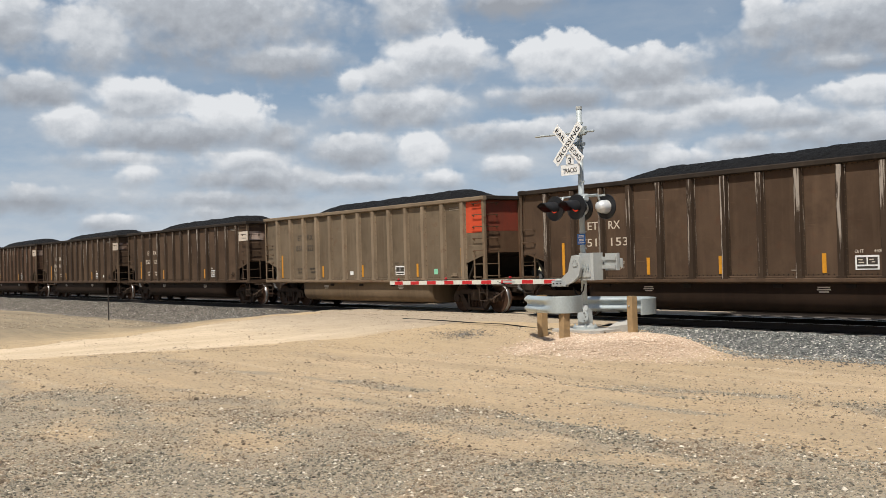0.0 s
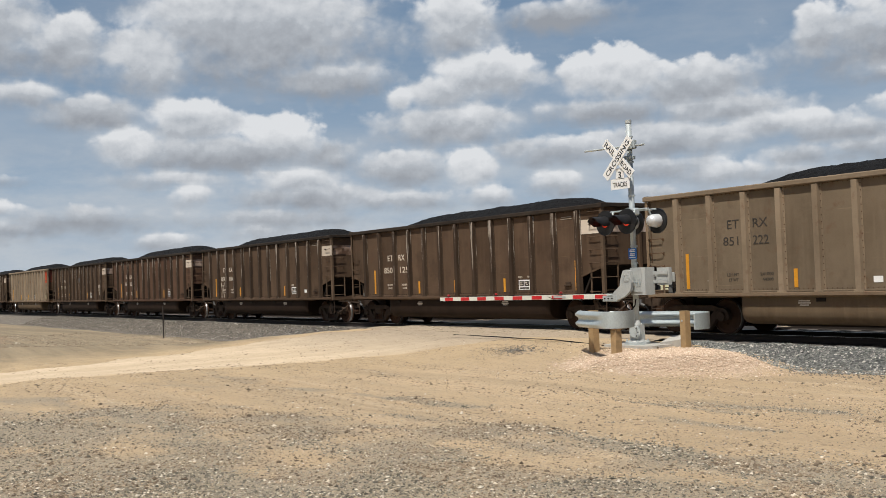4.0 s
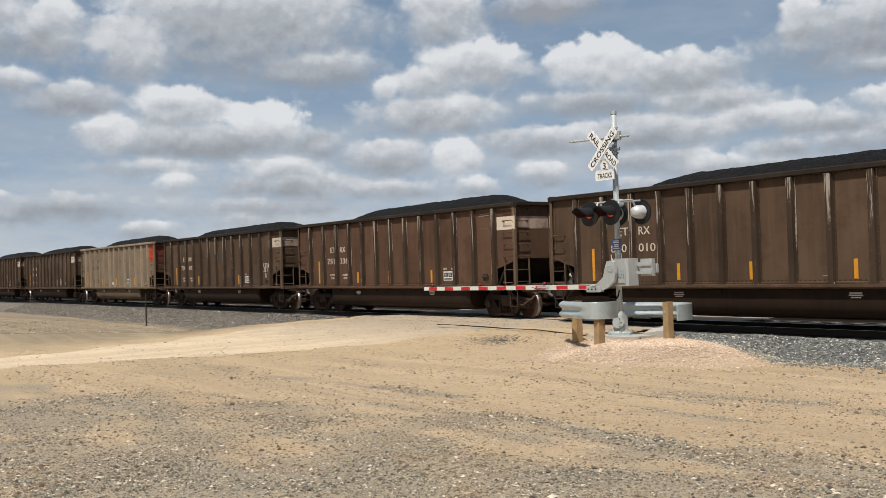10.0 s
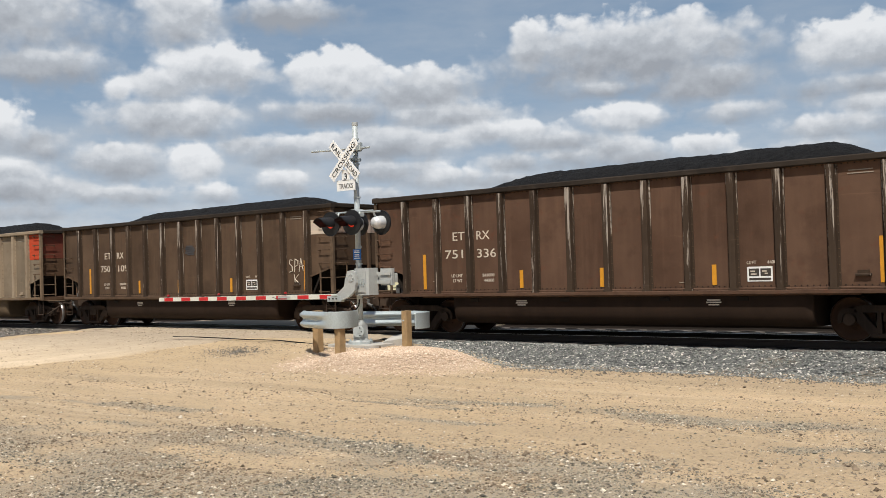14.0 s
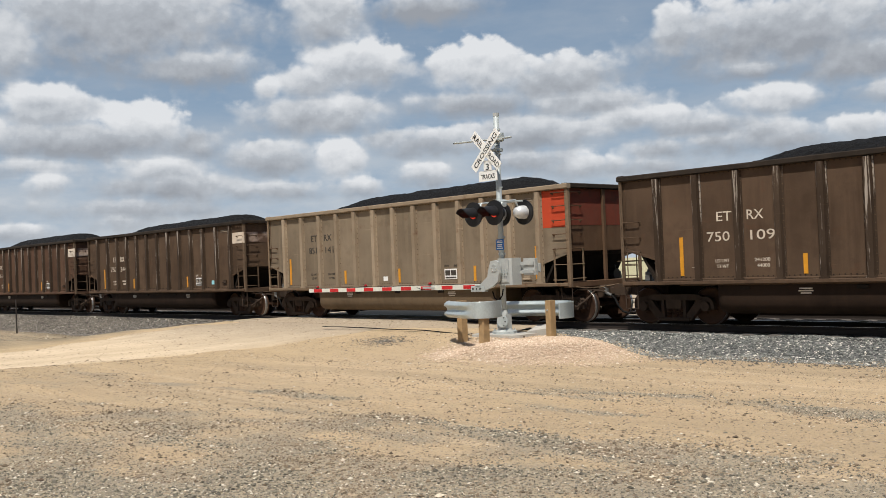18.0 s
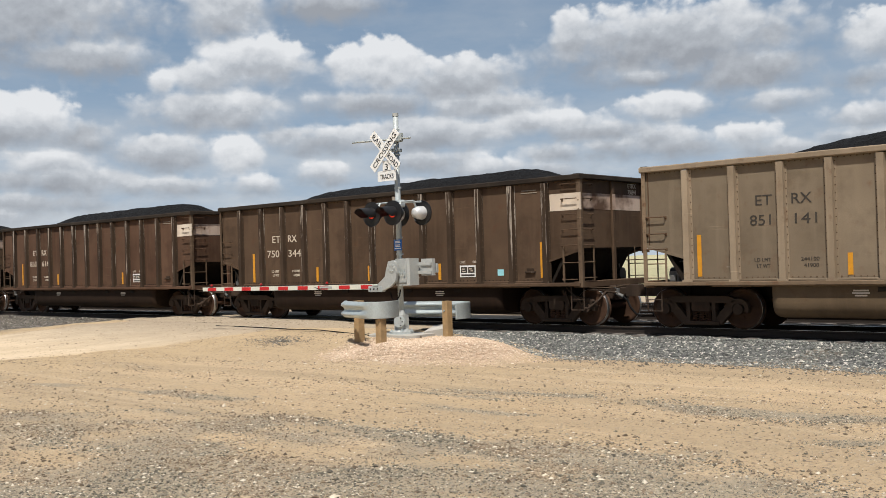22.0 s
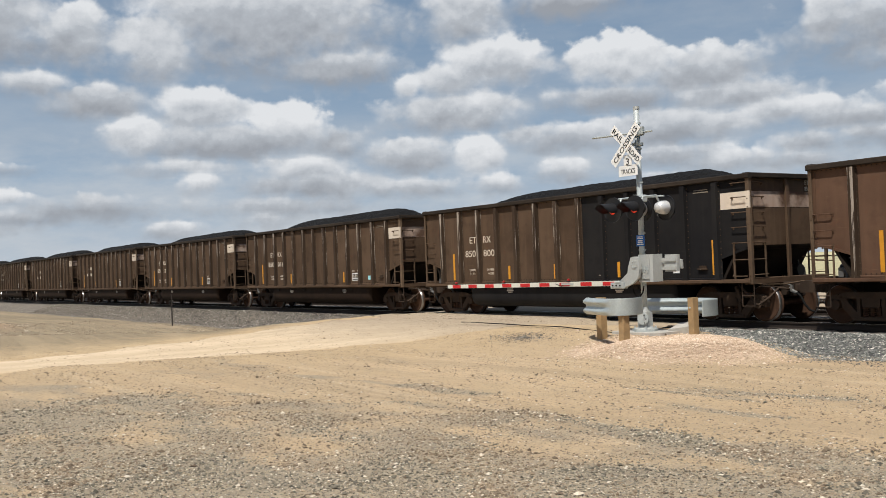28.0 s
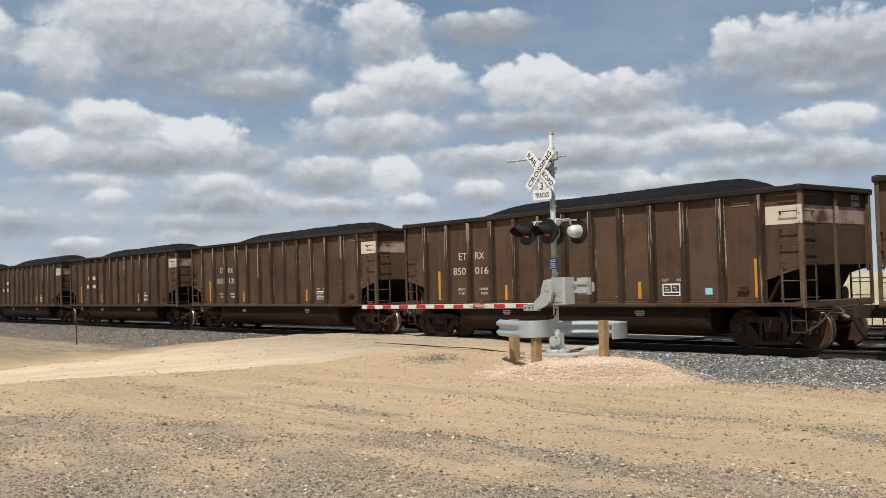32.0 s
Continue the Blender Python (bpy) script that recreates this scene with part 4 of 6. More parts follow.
HALF = Matrix.Rotation(math.pi, 4, "Z")


def mark(name, me, car, x, z, y=SIDE, label=""):
    return part(name, me, car, label, pose(x, -y - 0.006, z))


def flat(w, h):
    return lambda: MB().box(-w / 2, w / 2, -0.004, 0.004, -h / 2, h / 2)


WEIGHTS = {("750", "109"): ("241200", "44000"), ("851", "141"): ("244100", "41900")}


def coal_car(paint, number, extra=()):
    """One gondola with its trucks; number: two halves of the car's number, or none where it cannot be read."""
    tan = paint in ("tan", "tan_pale")
    body, rib = M[paint if tan or paint == "ruddy" else "brown"], M["rib_" + paint if tan else "rib_brown"]
    trim = M["rusty_trim"] if tan else body
    post = M["tan_sill" if tan else "post"]
    under, ink = M["under"], M["dark_mark" if tan else "white_mark"]
    label = {"tan_pale": "pale dusty tan steel coal gondola with a red end panel", "tan": "dusty tan steel coal gondola with a red end panel", "half": "brown steel coal gondola, half of its side painted black"}.get(paint, "weathered brown steel coal gondola with a dirty white end band")
    car = thing("coal_car", label, "rail car", "cars of the coal train")
    for turn in (Matrix(), HALF):
        near = turn is not HALF
        for i, (a, c) in enumerate(zip(RIBS, RIBS[1:])):
            mat = M["black"] if paint == "half" and near and i >= 7 else body
            w = c - a
            me = shared("panel_%d" % round(w * 100), mat, lambda: MB().box(-w / 2 + 0.004, w / 2 - 0.004, -SIDE, -SIDE + 0.012, 1.09, RIM - 0.1).box(-w / 2 + 0.09, w / 2 - 0.09, -SIDE - 0.05, -SIDE + 0.002, 1.09, 1.14, 0.01))
            part("panel", me, car, "black repainted panel" if mat is M["black"] else "", turn @ Matrix.Translation(((a + c) / 2, 0, 0)))
        for i, x in enumerate(RIBS):
            mat = M["black"] if paint == "half" and near and i >= 8 else rib
            part("rib", rib_mesh(mat), car, "", turn @ Matrix.Translation((x, -SIDE, 0)))
        endm = M["black"] if paint == "half" and near else body
        part("end_panel", shared("end_panel", endm, end_panel_shape), car, "", turn)
        part("end_panel", shared("end_panel_tail", body, lambda: MB().add([(-x, y, z) for x, y, z in end_panel_shape().v], end_panel_shape().f)), car, "", turn)
        part("top_chord", shared("top_chord", rib if tan else M["chord"], lambda: MB().box(-7.28, 7.28, -1.60, -1.44, RIM - 0.13, RIM, 0.02)), car, "", turn)
        part("side_sill", shared("side_sill", M["tan_sill"] if tan else body, lambda: MB().box(-7.2, 7.2, -1.60, -1.40, SILL, 1.09, 0.012).box(-5.6, 5.6, -1.50, -1.44, SILL - 0.03, SILL)), car, "", turn)
        # the end of the car, seen from +x
        part("end_wall", shared("end_wall", trim, lambda: MB().box(7.10, 7.125, -1.5, 1.5, 1.93, RIM - 0.1)), car, "", turn)
        part("end_chord", shared("end_chord", M["chord"], lambda: MB().box(7.08, 7.26, -1.58, 1.58, RIM - 0.11, RIM + 0.015, 0.02)), car, "", turn)
        part("slope_sheet", shared("slope_sheet", under, lambda: MB().prism([(7.11, 1.90), (7.11, 1.94), (6.72, 1.86), (6.2, 1.01), (6.26, 0.97), (6.77, 1.81)], 1, -1.46, 1.46)), car, "dark sloping floor sheet over the truck", turn)
        part("end_sill", shared("end_sill", trim, lambda: MB().box(7.0, 7.22, -1.55, 1.55, SILL - 0.04, 1.12, 0.015)), car, "", turn)
        part("end_platform", shared("end_platform", under, lambda: MB().box(6.25, 7.1, -1.44, 1.44, 0.985, 1.03)), car, "", turn)
        for y in (0.05,):
            part("end_rib", shared("end_rib", trim, lambda: MB().box(7.125, 7.20, -0.065, 0.065, 1.1, RIM - 0.1, 0.015)), car, "", turn @ Matrix.Translation((0, y, 0)))
        for x, flip in ((7.2, 1), (-7.2, -1)):
            part("corner_post", shared("corner_post_%d" % flip, post, lambda: MB().add([(-p[0] * flip, p[1], p[2]) for p in post_shape().v], post_shape().f)), car, "", turn @ Matrix.Translation((x, -SIDE - 0.02, 0)))
        for z in (3.50, 3.14, 2.76, 2.39, 2.0):
            part("rung", shared("rung", trim, lambda: rung_shape(0.46)), car, "", turn @ Matrix.Translation((6.92, -SIDE, z)))
            part("rung", shared("rung", trim, lambda: rung_shape(0.46)), car, "", turn @ Matrix.Translation((7.125, -1.15, z)) @ Matrix.Rotation(math.pi / 2, 4, "Z"))
        for z in (2.56, 2.18, 1.83):
            part("rung", shared("rung", trim, lambda: rung_shape(0.46)), car, "", turn @ Matrix.Translation((-6.92, -SIDE, z)))
        part("ladder_stile", shared("ladder_stile", post, lambda: MB().box(6.67, 6.72, -1.53, -1.50, 1.05, 2.0).path([(6.70, -1.54, 1.58), (7.15, -1.54, 1.58)], 0.013).path([(6.70, -1.56, 1.2), (6.70, -1.60, 1.17), (7.15, -1.60, 1.17)], 0.013)), car, "", turn)
        part("ladder_stile", shared("tail_stile", post, lambda: MB().box(-6.72, -6.68, -1.53, -1.50, 1.05, 1.85).path([(-7.15, -1.54, 1.5), (-6.70, -1.54, 1.5)], 0.013).path([(-7.15, -1.57, 1.18), (-6.70, -1.57, 1.18)], 0.013)), car, "", turn)
        part("ladder_stile", shared("end_stile", post, lambda: MB().box(7.17, 7.2, -0.94, -0.90, 1.1, 2.0).path([(7.2, -1.45, 1.58), (7.2, -0.9, 1.58)], 0.013).path([(7.24, -1.45, 1.2), (7.24, -0.9, 1.2)], 0.013)), car, "", turn)
        part("end_rail", shared("end_rail", post, lambda: MB().path([(7.2, 0.55, 1.6), (7.2, 1.5, 1.6)], 0.014).path([(7.2, 1.0, 1.1), (7.2, 1.0, 1.95)], 0.016)), car, "", turn)
        part("sill_step", shared("sill_step", M["truck"], bracket_step_shape), car, "", turn)
        part("sill_step", shared("tail_step", M["truck"], lambda: MB().add([(-p[0], p[1], p[2]) for p in bracket_step_shape().v], bracket_step_shape().f)), car, "", turn)
        part("coupler", shared("coupler", M["truck"], coupler_shape), car, "", turn)
        part("air_hose", shared("air_hose", M["black_rubber"], hose_shape), car, "black rubber brake hose", turn)
        part("cut_lever", shared("cut_lever", post, lambda: MB().path([(7.3, -1.4, 0.98), (7.34, -1.2, 0.95), (7.36, -0.5, 0.93), (7.7, -0.1, 1.0)], 0.012)), car, "", turn)
        part("end_pipe", shared("end_pipe", M["truck"], lambda: MB().path([(7.28, -1.3, 0.9), (7.3, -0.5, 0.86), (7.42, -0.36, 0.78), (7.6, -0.35, 0.72)], 0.022, 6)), car, "rusty brake pipe under the end sill", turn)
        part("brake_pipe", shared("brake_pipe", M["truck"], lambda: MB().path([(6.55, -1.2, 0.96), (6.75, -1.34, 0.86), (7.0, -1.36, 0.66), (7.02, -1.3, 0.5), (7.14, -1.22, 0.44), (7.3, -1.0, 0.62), (7.36, -0.7, 0.84), (7.46, -0.4, 0.8)], 0.026, 7)), car, "dusty bent brake pipe", turn)
        part("brake_lever", shared("brake_lever", M["truck"], lambda: MB().prism([(6.40, 0.90), (6.50, 0.92), (6.62, 0.56), (6.58, 0.40), (6.48, 0.42), (6.50, 0.56)], 1, -1.21, -1.17).rod((6.56, -1.24, 0.47), (6.56, -1.12, 0.47), 0.045, 8).rod((6.46, -1.24, 0.86), (6.46, -1.12, 0.86), 0.04, 8)), car, "cast brake lever beside the truck", turn)
        part("angle_cock", shared("angle_cock", M["brakegrey"], lambda: MB().rod((7.42, -0.37, 0.80), (7.64, -0.36, 0.70), 0.045, 10).box(7.47, 7.53, -0.41, -0.33, 0.78, 0.90, 0.01).path([(7.5, -0.37, 0.89), (7.4, -0.42, 0.93)], 0.012)), car, "grey pipe cock above the hose", turn)
        for z in (1.17, RIM - 0.155):
            row = part("riveted_seam", shared("riveted_seam_%d" % round(z * 100), M["rusty_trim"] if tan else under, lambda: seam_shape(-7.05, 7.05, 0.125, z)), car, "riveted seam along the panels", turn)
            tagged(row, kind="stuff")
        part("hopper_latch", shared("hopper_latch", rib, lambda: MB().box(5.52, 5.82, -SIDE - 0.06, -SIDE, 1.19, 1.24, 0.01).box(5.56, 5.78, -SIDE - 0.03, -SIDE, 1.24, 1.31)), car, "", turn @ Matrix.Translation((0, 0, 0 if tan else 0.15)))
        # paint marks
        for x, z, h in ((-5.88 if tan else -5.52, 1.66, 0.92), (-2.62 if tan else -2.41, 1.42, 0.44), (0.2 if tan else -0.15, 1.42, 0.44), (3.61 if tan else 2.60, 1.42, 0.44), (6.03, 1.66, 0.9)):
            ob = part("reflector", shared("reflector_%d" % (h * 100), M["yellow"], flat(0.1, h)), car, "yellow reflective strip", turn @ pose(x, -SIDE - 0.006, z))
        box = part("stencil_box", shared("stencil_box", M["signwhite"], flat(0.54, 0.31)), car, "white framed maintenance stencil", turn @ pose(2.58 if tan else 3.6, -SIDE - 0.006, 1.42))
        for dx, dz, w, h in ((-0.125, 0.035, 0.22, 0.16), (0.125, 0.035, 0.22, 0.16), (0.0, -0.105, 0.46, 0.05)):
            part("stencil_field", shared("field_%d" % (w * 100), M["dark_mark"], flat(w, h)), box, "", pose(dx, -0.003, dz))
        for dx, dz, w, h in ((-0.15, 0.06, 0.1, 0.025), (-0.13, 0.0, 0.12, 0.025), (0.1, 0.06, 0.1, 0.025), (0.14, 0.01, 0.07, 0.025)):
            part("stencil_line", shared("line_%d" % (w * 100), ink, flat(w, h)), box, "", pose(dx, -0.006, dz))
        for text, x, w in (("CU FT", 2.30 if tan else 3.32, 0.2), ("4400", 2.72 if tan else 3.76, 0.19)):
            lettering(text, 0.1, ink, w, car, "", turn @ pose(x, -SIDE - 0.004, 1.63))
        for x, z, w in ((-2.45, 0.88, 0.30), (-2.45, 0.83, 0.34), (-2.45, 0.78, 0.24), (2.55, 0.88, 0.30), (2.55, 0.83, 0.34), (2.55, 0.78, 0.24)):
            part("stencil_line", shared("line_%d_b" % (w * 100), M["white_mark"], flat(w, 0.03)), car, "", turn @ pose(x, -1.466, z))
        for x in (-2.0, 0.04, 2.08) if tan else (-3.9, -1.2, 1.4, 3.2):
            part("tub_pad", shared("tub_pad", under, lambda: MB().box(-0.12, 0.12, -1.485, -1.45, 0.86, 0.95, 0.01)), car, "", turn @ Matrix.Translation((x, 0, 0)))
        if number:
            big = ((-4.58, 2.69, 0.36), (-3.80, 2.69, 0.42), (-4.70, 2.27, 0.46), (-3.80, 2.27, 0.46)) if tan else ((-4.57, 2.45, 0.39), (-3.79, 2.45, 0.41), (-4.83, 1.99, 0.59), (-3.79, 1.99, 0.60))
            for text, x, z, size, w in [(text, *p[:2], 0.315, p[2]) for text, p in zip(("ET", "RX", *number), big)] + [
                                        ("LD LMT", -4.62, 1.50, 0.11, 0.36), ("LT WT", -4.57, 1.37, 0.11, 0.29), (WEIGHTS.get(number, ("241000", "44200"))[0], -3.62, 1.50, 0.11, 0.38), (WEIGHTS.get(number, ("241000", "44200"))[1], -3.56, 1.37, 0.11, 0.31)]:
                lettering(text, size, ink, w, car, "dark stencilled letter" if tan else "cream stencilled letter", turn @ pose(x, -SIDE - 0.004, z))
        else:
            for x, z, w, h in ((-4.25, 2.56, 0.36, 0.19), (-3.57, 2.56, 0.4, 0.19), (-4.42, 2.10, 0.56, 0.19), (-3.46, 2.10, 0.6, 0.19)):
                part("lettering", shared("bar_%d" % (w * 100), ink, flat(w, h)), car, "", turn @ pose(x, -SIDE - 0.004, z))
        for x, z, w in ((5.68, 3.42, 0.46), (5.68, 3.36, 0.5), (-5.15, 1.40, 0.2), (1.9, 1.27, 0.24)):
            part("stencil_line", shared("line_%d_c" % (w * 100), M["faint_mark"], flat(w, 0.022)), car, "", turn @ pose(x, -SIDE - 0.006, z))
        # the coloured end: a red panel or a white band that runs round the corner
        if tan:
            part("colour_panel", shared("red_panel", M["red"], lambda: MB().box(6.30, 7.10, -SIDE - 0.004, -SIDE + 0.002, 2.58, RIM - 0.14)), car, "bright red end panel", turn)
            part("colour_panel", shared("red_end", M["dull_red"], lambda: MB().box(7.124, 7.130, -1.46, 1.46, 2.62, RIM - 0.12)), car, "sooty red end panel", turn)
        else:
            part("colour_band", shared("white_band", M["stripe_white"], lambda: MB().box(6.31, 7.15, -SIDE - 0.004, -SIDE + 0.002, 2.86, 3.28).box(7.145, 7.26, -SIDE - 0.075, -SIDE - 0.03, 2.86, 3.28)), car, "dirty white band", turn)
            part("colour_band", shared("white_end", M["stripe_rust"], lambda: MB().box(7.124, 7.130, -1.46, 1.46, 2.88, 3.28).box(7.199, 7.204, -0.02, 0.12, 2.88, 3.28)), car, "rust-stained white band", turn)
        if number:
            for text, z in (("ETRX", 3.46), ("".join(number), 3.30)):
                lettering(text, 0.17, M["white_mark"], 0.40, car, "", turn @ Matrix.Translation((7.134, 0.85, z)) @ Matrix.Rotation(math.pi / 2, 4, "Z"))
            if tan:
                for z, w in ((3.22, 0.36), (3.16, 0.28), (3.08, 0.34), (3.02, 0.4)):
                    part("stencil_line", shared("end_line_%d" % (w * 100), M["white_mark"], flat(w, 0.03)), car, "", turn @ Matrix.Translation((7.134, 1.05, z)) @ Matrix.Rotation(math.pi / 2, 4, "Z"))
        # brake gear behind the ladder of the trailing end
        part("brake_cylinder", shared("brake_cylinder", M["blackpaint"], lambda: MB().rod((-6.85, -0.95, 1.25), (-6.35, -0.95, 1.25), 0.16, 12).rod((-6.35, -0.95, 1.25), (-6.1, -0.95, 1.25), 0.05, 8)), car, "black brake cylinder", turn)
        part("brake_valve", shared("brake_valve", M["brakegrey"], lambda: MB().box(-6.75, -6.5, -1.3, -1.05, 1.06, 1.32, 0.02).box(-6.7, -6.56, -1.36, -1.3, 1.1, 1.24, 0.01).path([(-6.6, -1.2, 1.3), (-6.6, -1.2, 1.5), (-6.3, -1.2, 1.6)], 0.02)), car, "grey brake valve", turn)
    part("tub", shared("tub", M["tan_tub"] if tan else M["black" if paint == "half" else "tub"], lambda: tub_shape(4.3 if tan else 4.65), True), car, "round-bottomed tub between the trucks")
    part("centre_sill", shared("centre_sill", under, lambda: MB().box(-7.1, 7.1, -0.3, 0.3, 0.66, 0.985)), car)
    for x in (-TRUCK, TRUCK):
        truck = part("truck", shared("bolster", M["truck"], lambda: MB().box(-0.22, 0.22, -1.06, 1.06, 0.40, 0.62, 0.03).rod((0, 0, 0.6), (0, 0, 0.70), 0.3, 16)), car, "two-axle truck with cast side frames", Matrix.Translation((x, 0, 0)))
        for turn in (Matrix(), HALF):
            part("side_frame", shared("side_frame", M["truck"], side_frame_shape), truck, "", turn)
            for sx in (-0.165, 0.0, 0.165):
                part("spring", shared("spring", M["wheel"], spring_shape), truck, "", turn @ Matrix.Translation((sx, 0, 0)))
        for s in (-BASE, BASE):
            part("wheelset", shared("wheelset", M["wheel"], wheelset_shape, True), truck, "rusty wheels on their axle", Matrix.Translation((s, 0, 0.457)))
            for y in (-1.0, 1.0):
                part("bearing_cap", shared("bearing_cap", M["truck"], lambda: MB().rod((0, -0.09, 0), (0, 0.09, 0), 0.12, 12)), truck, "", Matrix.Translation((s, y, 0.457)))
            for side in (-1, 1):
                part("tread", shared("tread_%d" % side, M["tread"], lambda: tread_shape(side), True), truck, "polished wheel tread", Matrix.Translation((s, 0, 0.457)))
    for kind, x, z in extra:
        if kind == "blue":
            mark("tag", shared("blue_tag", M["bluetag"], flat(0.2, 0.16)), car, x, z, SIDE, "pale blue inspection tag")
        elif kind == "green":
            mark("tag", shared("green_tag", M["greentag"], flat(0.2, 0.18)), car, x, z, SIDE, "pale green inspection tag")
        elif kind == "white":
            mark("tag", shared("white_tag", M["signwhite"], flat(0.22, 0.14)), car, x, z, SIDE, "white paper tag")
        elif kind == "patch":
            mb = MB()
            for x0, x1, z0, w in ((-0.22, 0.20, 0.13, 0.035), (-0.27, 0.26, 0.07, 0.04), (-0.24, 0.30, 0.0, 0.045), (-0.28, 0.22, -0.07, 0.04), (-0.16, 0.26, -0.13, 0.03)):
                mb.add([(x0, -0.003, z0 - w), (x0 + 0.05, -0.003, z0 + w), (x1, -0.003, z0 + w * 0.6), (x1 - 0.06, -0.003, z0 - w * 1.1)], [(0, 1, 2, 3)])
            mark("graffiti", mb.mesh("graffiti", M["bluescrawl"]), car, x, z, SIDE, "dull blue-grey painted smear")
        elif kind == "scrawl":
            mb = MB()
            for pts in (((0.14, 0.62), (0.03, 0.64), (0.0, 0.52), (0.12, 0.44), (0.13, 0.3), (0.0, 0.27)), ((0.22, 0.26), (0.25, 0.66), (0.38, 0.6), (0.37, 0.48), (0.24, 0.43)),
                        ((0.42, 0.27), (0.5, 0.68), (0.6, 0.3)), ((0.44, 0.42), (0.62, 0.45)), ((0.2, 0.2), (0.24, -0.08)), ((0.4, 0.2), (0.23, 0.06), (0.44, -0.1))):
                mb.path([(p, -0.004, q) for p, q in pts], 0.013, 5)
            mark("graffiti", mb.mesh("graffiti", M["white_mark"]), car, x, z, SIDE, "white sprayed scrawl")
        elif kind == "figure":
            mb = MB()
            for s in (-1, 1):
                mb.path([(s * x, -0.004, z) for x, z in ((0.02, 0.62), (0.10, 0.60), (0.19, 0.70), (0.20, 0.80))], 0.014, 5)
                mb.path([(s * x, -0.004, z) for x, z in ((0.19, 0.70), (0.11, 0.48), (0.10, 0.34), (0.16, 0.16), (0.15, 0.0))], 0.014, 5)
            mark("graffiti", mb.mesh("graffiti", M["white_mark"]), car, x, z, SIDE, "white sprayed line scrawl")
    return car


CONSIST = [("brown", ("751", "153"), ()), ("tan", ("851", "222"), (("white", -0.55, 1.35), ("green", 4.65, 1.36))), ("brown", ("850", "125"), ()),
           ("brown", ("850", "010"), (("figure", -4.62, 1.14), ("white", 4.7, 1.38))), ("ruddy", ("751", "336"), ()),
           ("brown", ("750", "109"), (("scrawl", 5.35, 1.5), ("patch", 0.5, 2.6))), ("tan_pale", ("851", "141"), (("white", -0.49, 1.33),)),
           ("brown", ("750", "344"), (("blue", 4.71, 1.37),)), ("ruddy", ("850", "616"), ()), ("half", ("850", "800"), (("white", 4.75, 1.35),)),
           ("brown", ("850", "016"), (("blue", 4.71, 1.37),)), ("brown", ("850", "128"), ()), ("brown", None, ()), ("brown", None, ()),
           ("brown", None, ()), ("tan", None, ()), ("brown", None, ()), ("brown", None, ())]
CARS = [coal_car(*c) for c in CONSIST]
LOADS = [tagged(new("coal_load", coal_shape(i).mesh("coal_load", M["coal"])), "heaped black coal filling the gondola", "coal", "coal loads of the train") for i in range(len(CARS))]


# ---- the crossing signal: mast, boards, lamps, gate ----
MX, MY, MZ = -16.62, 17.2, -0.04


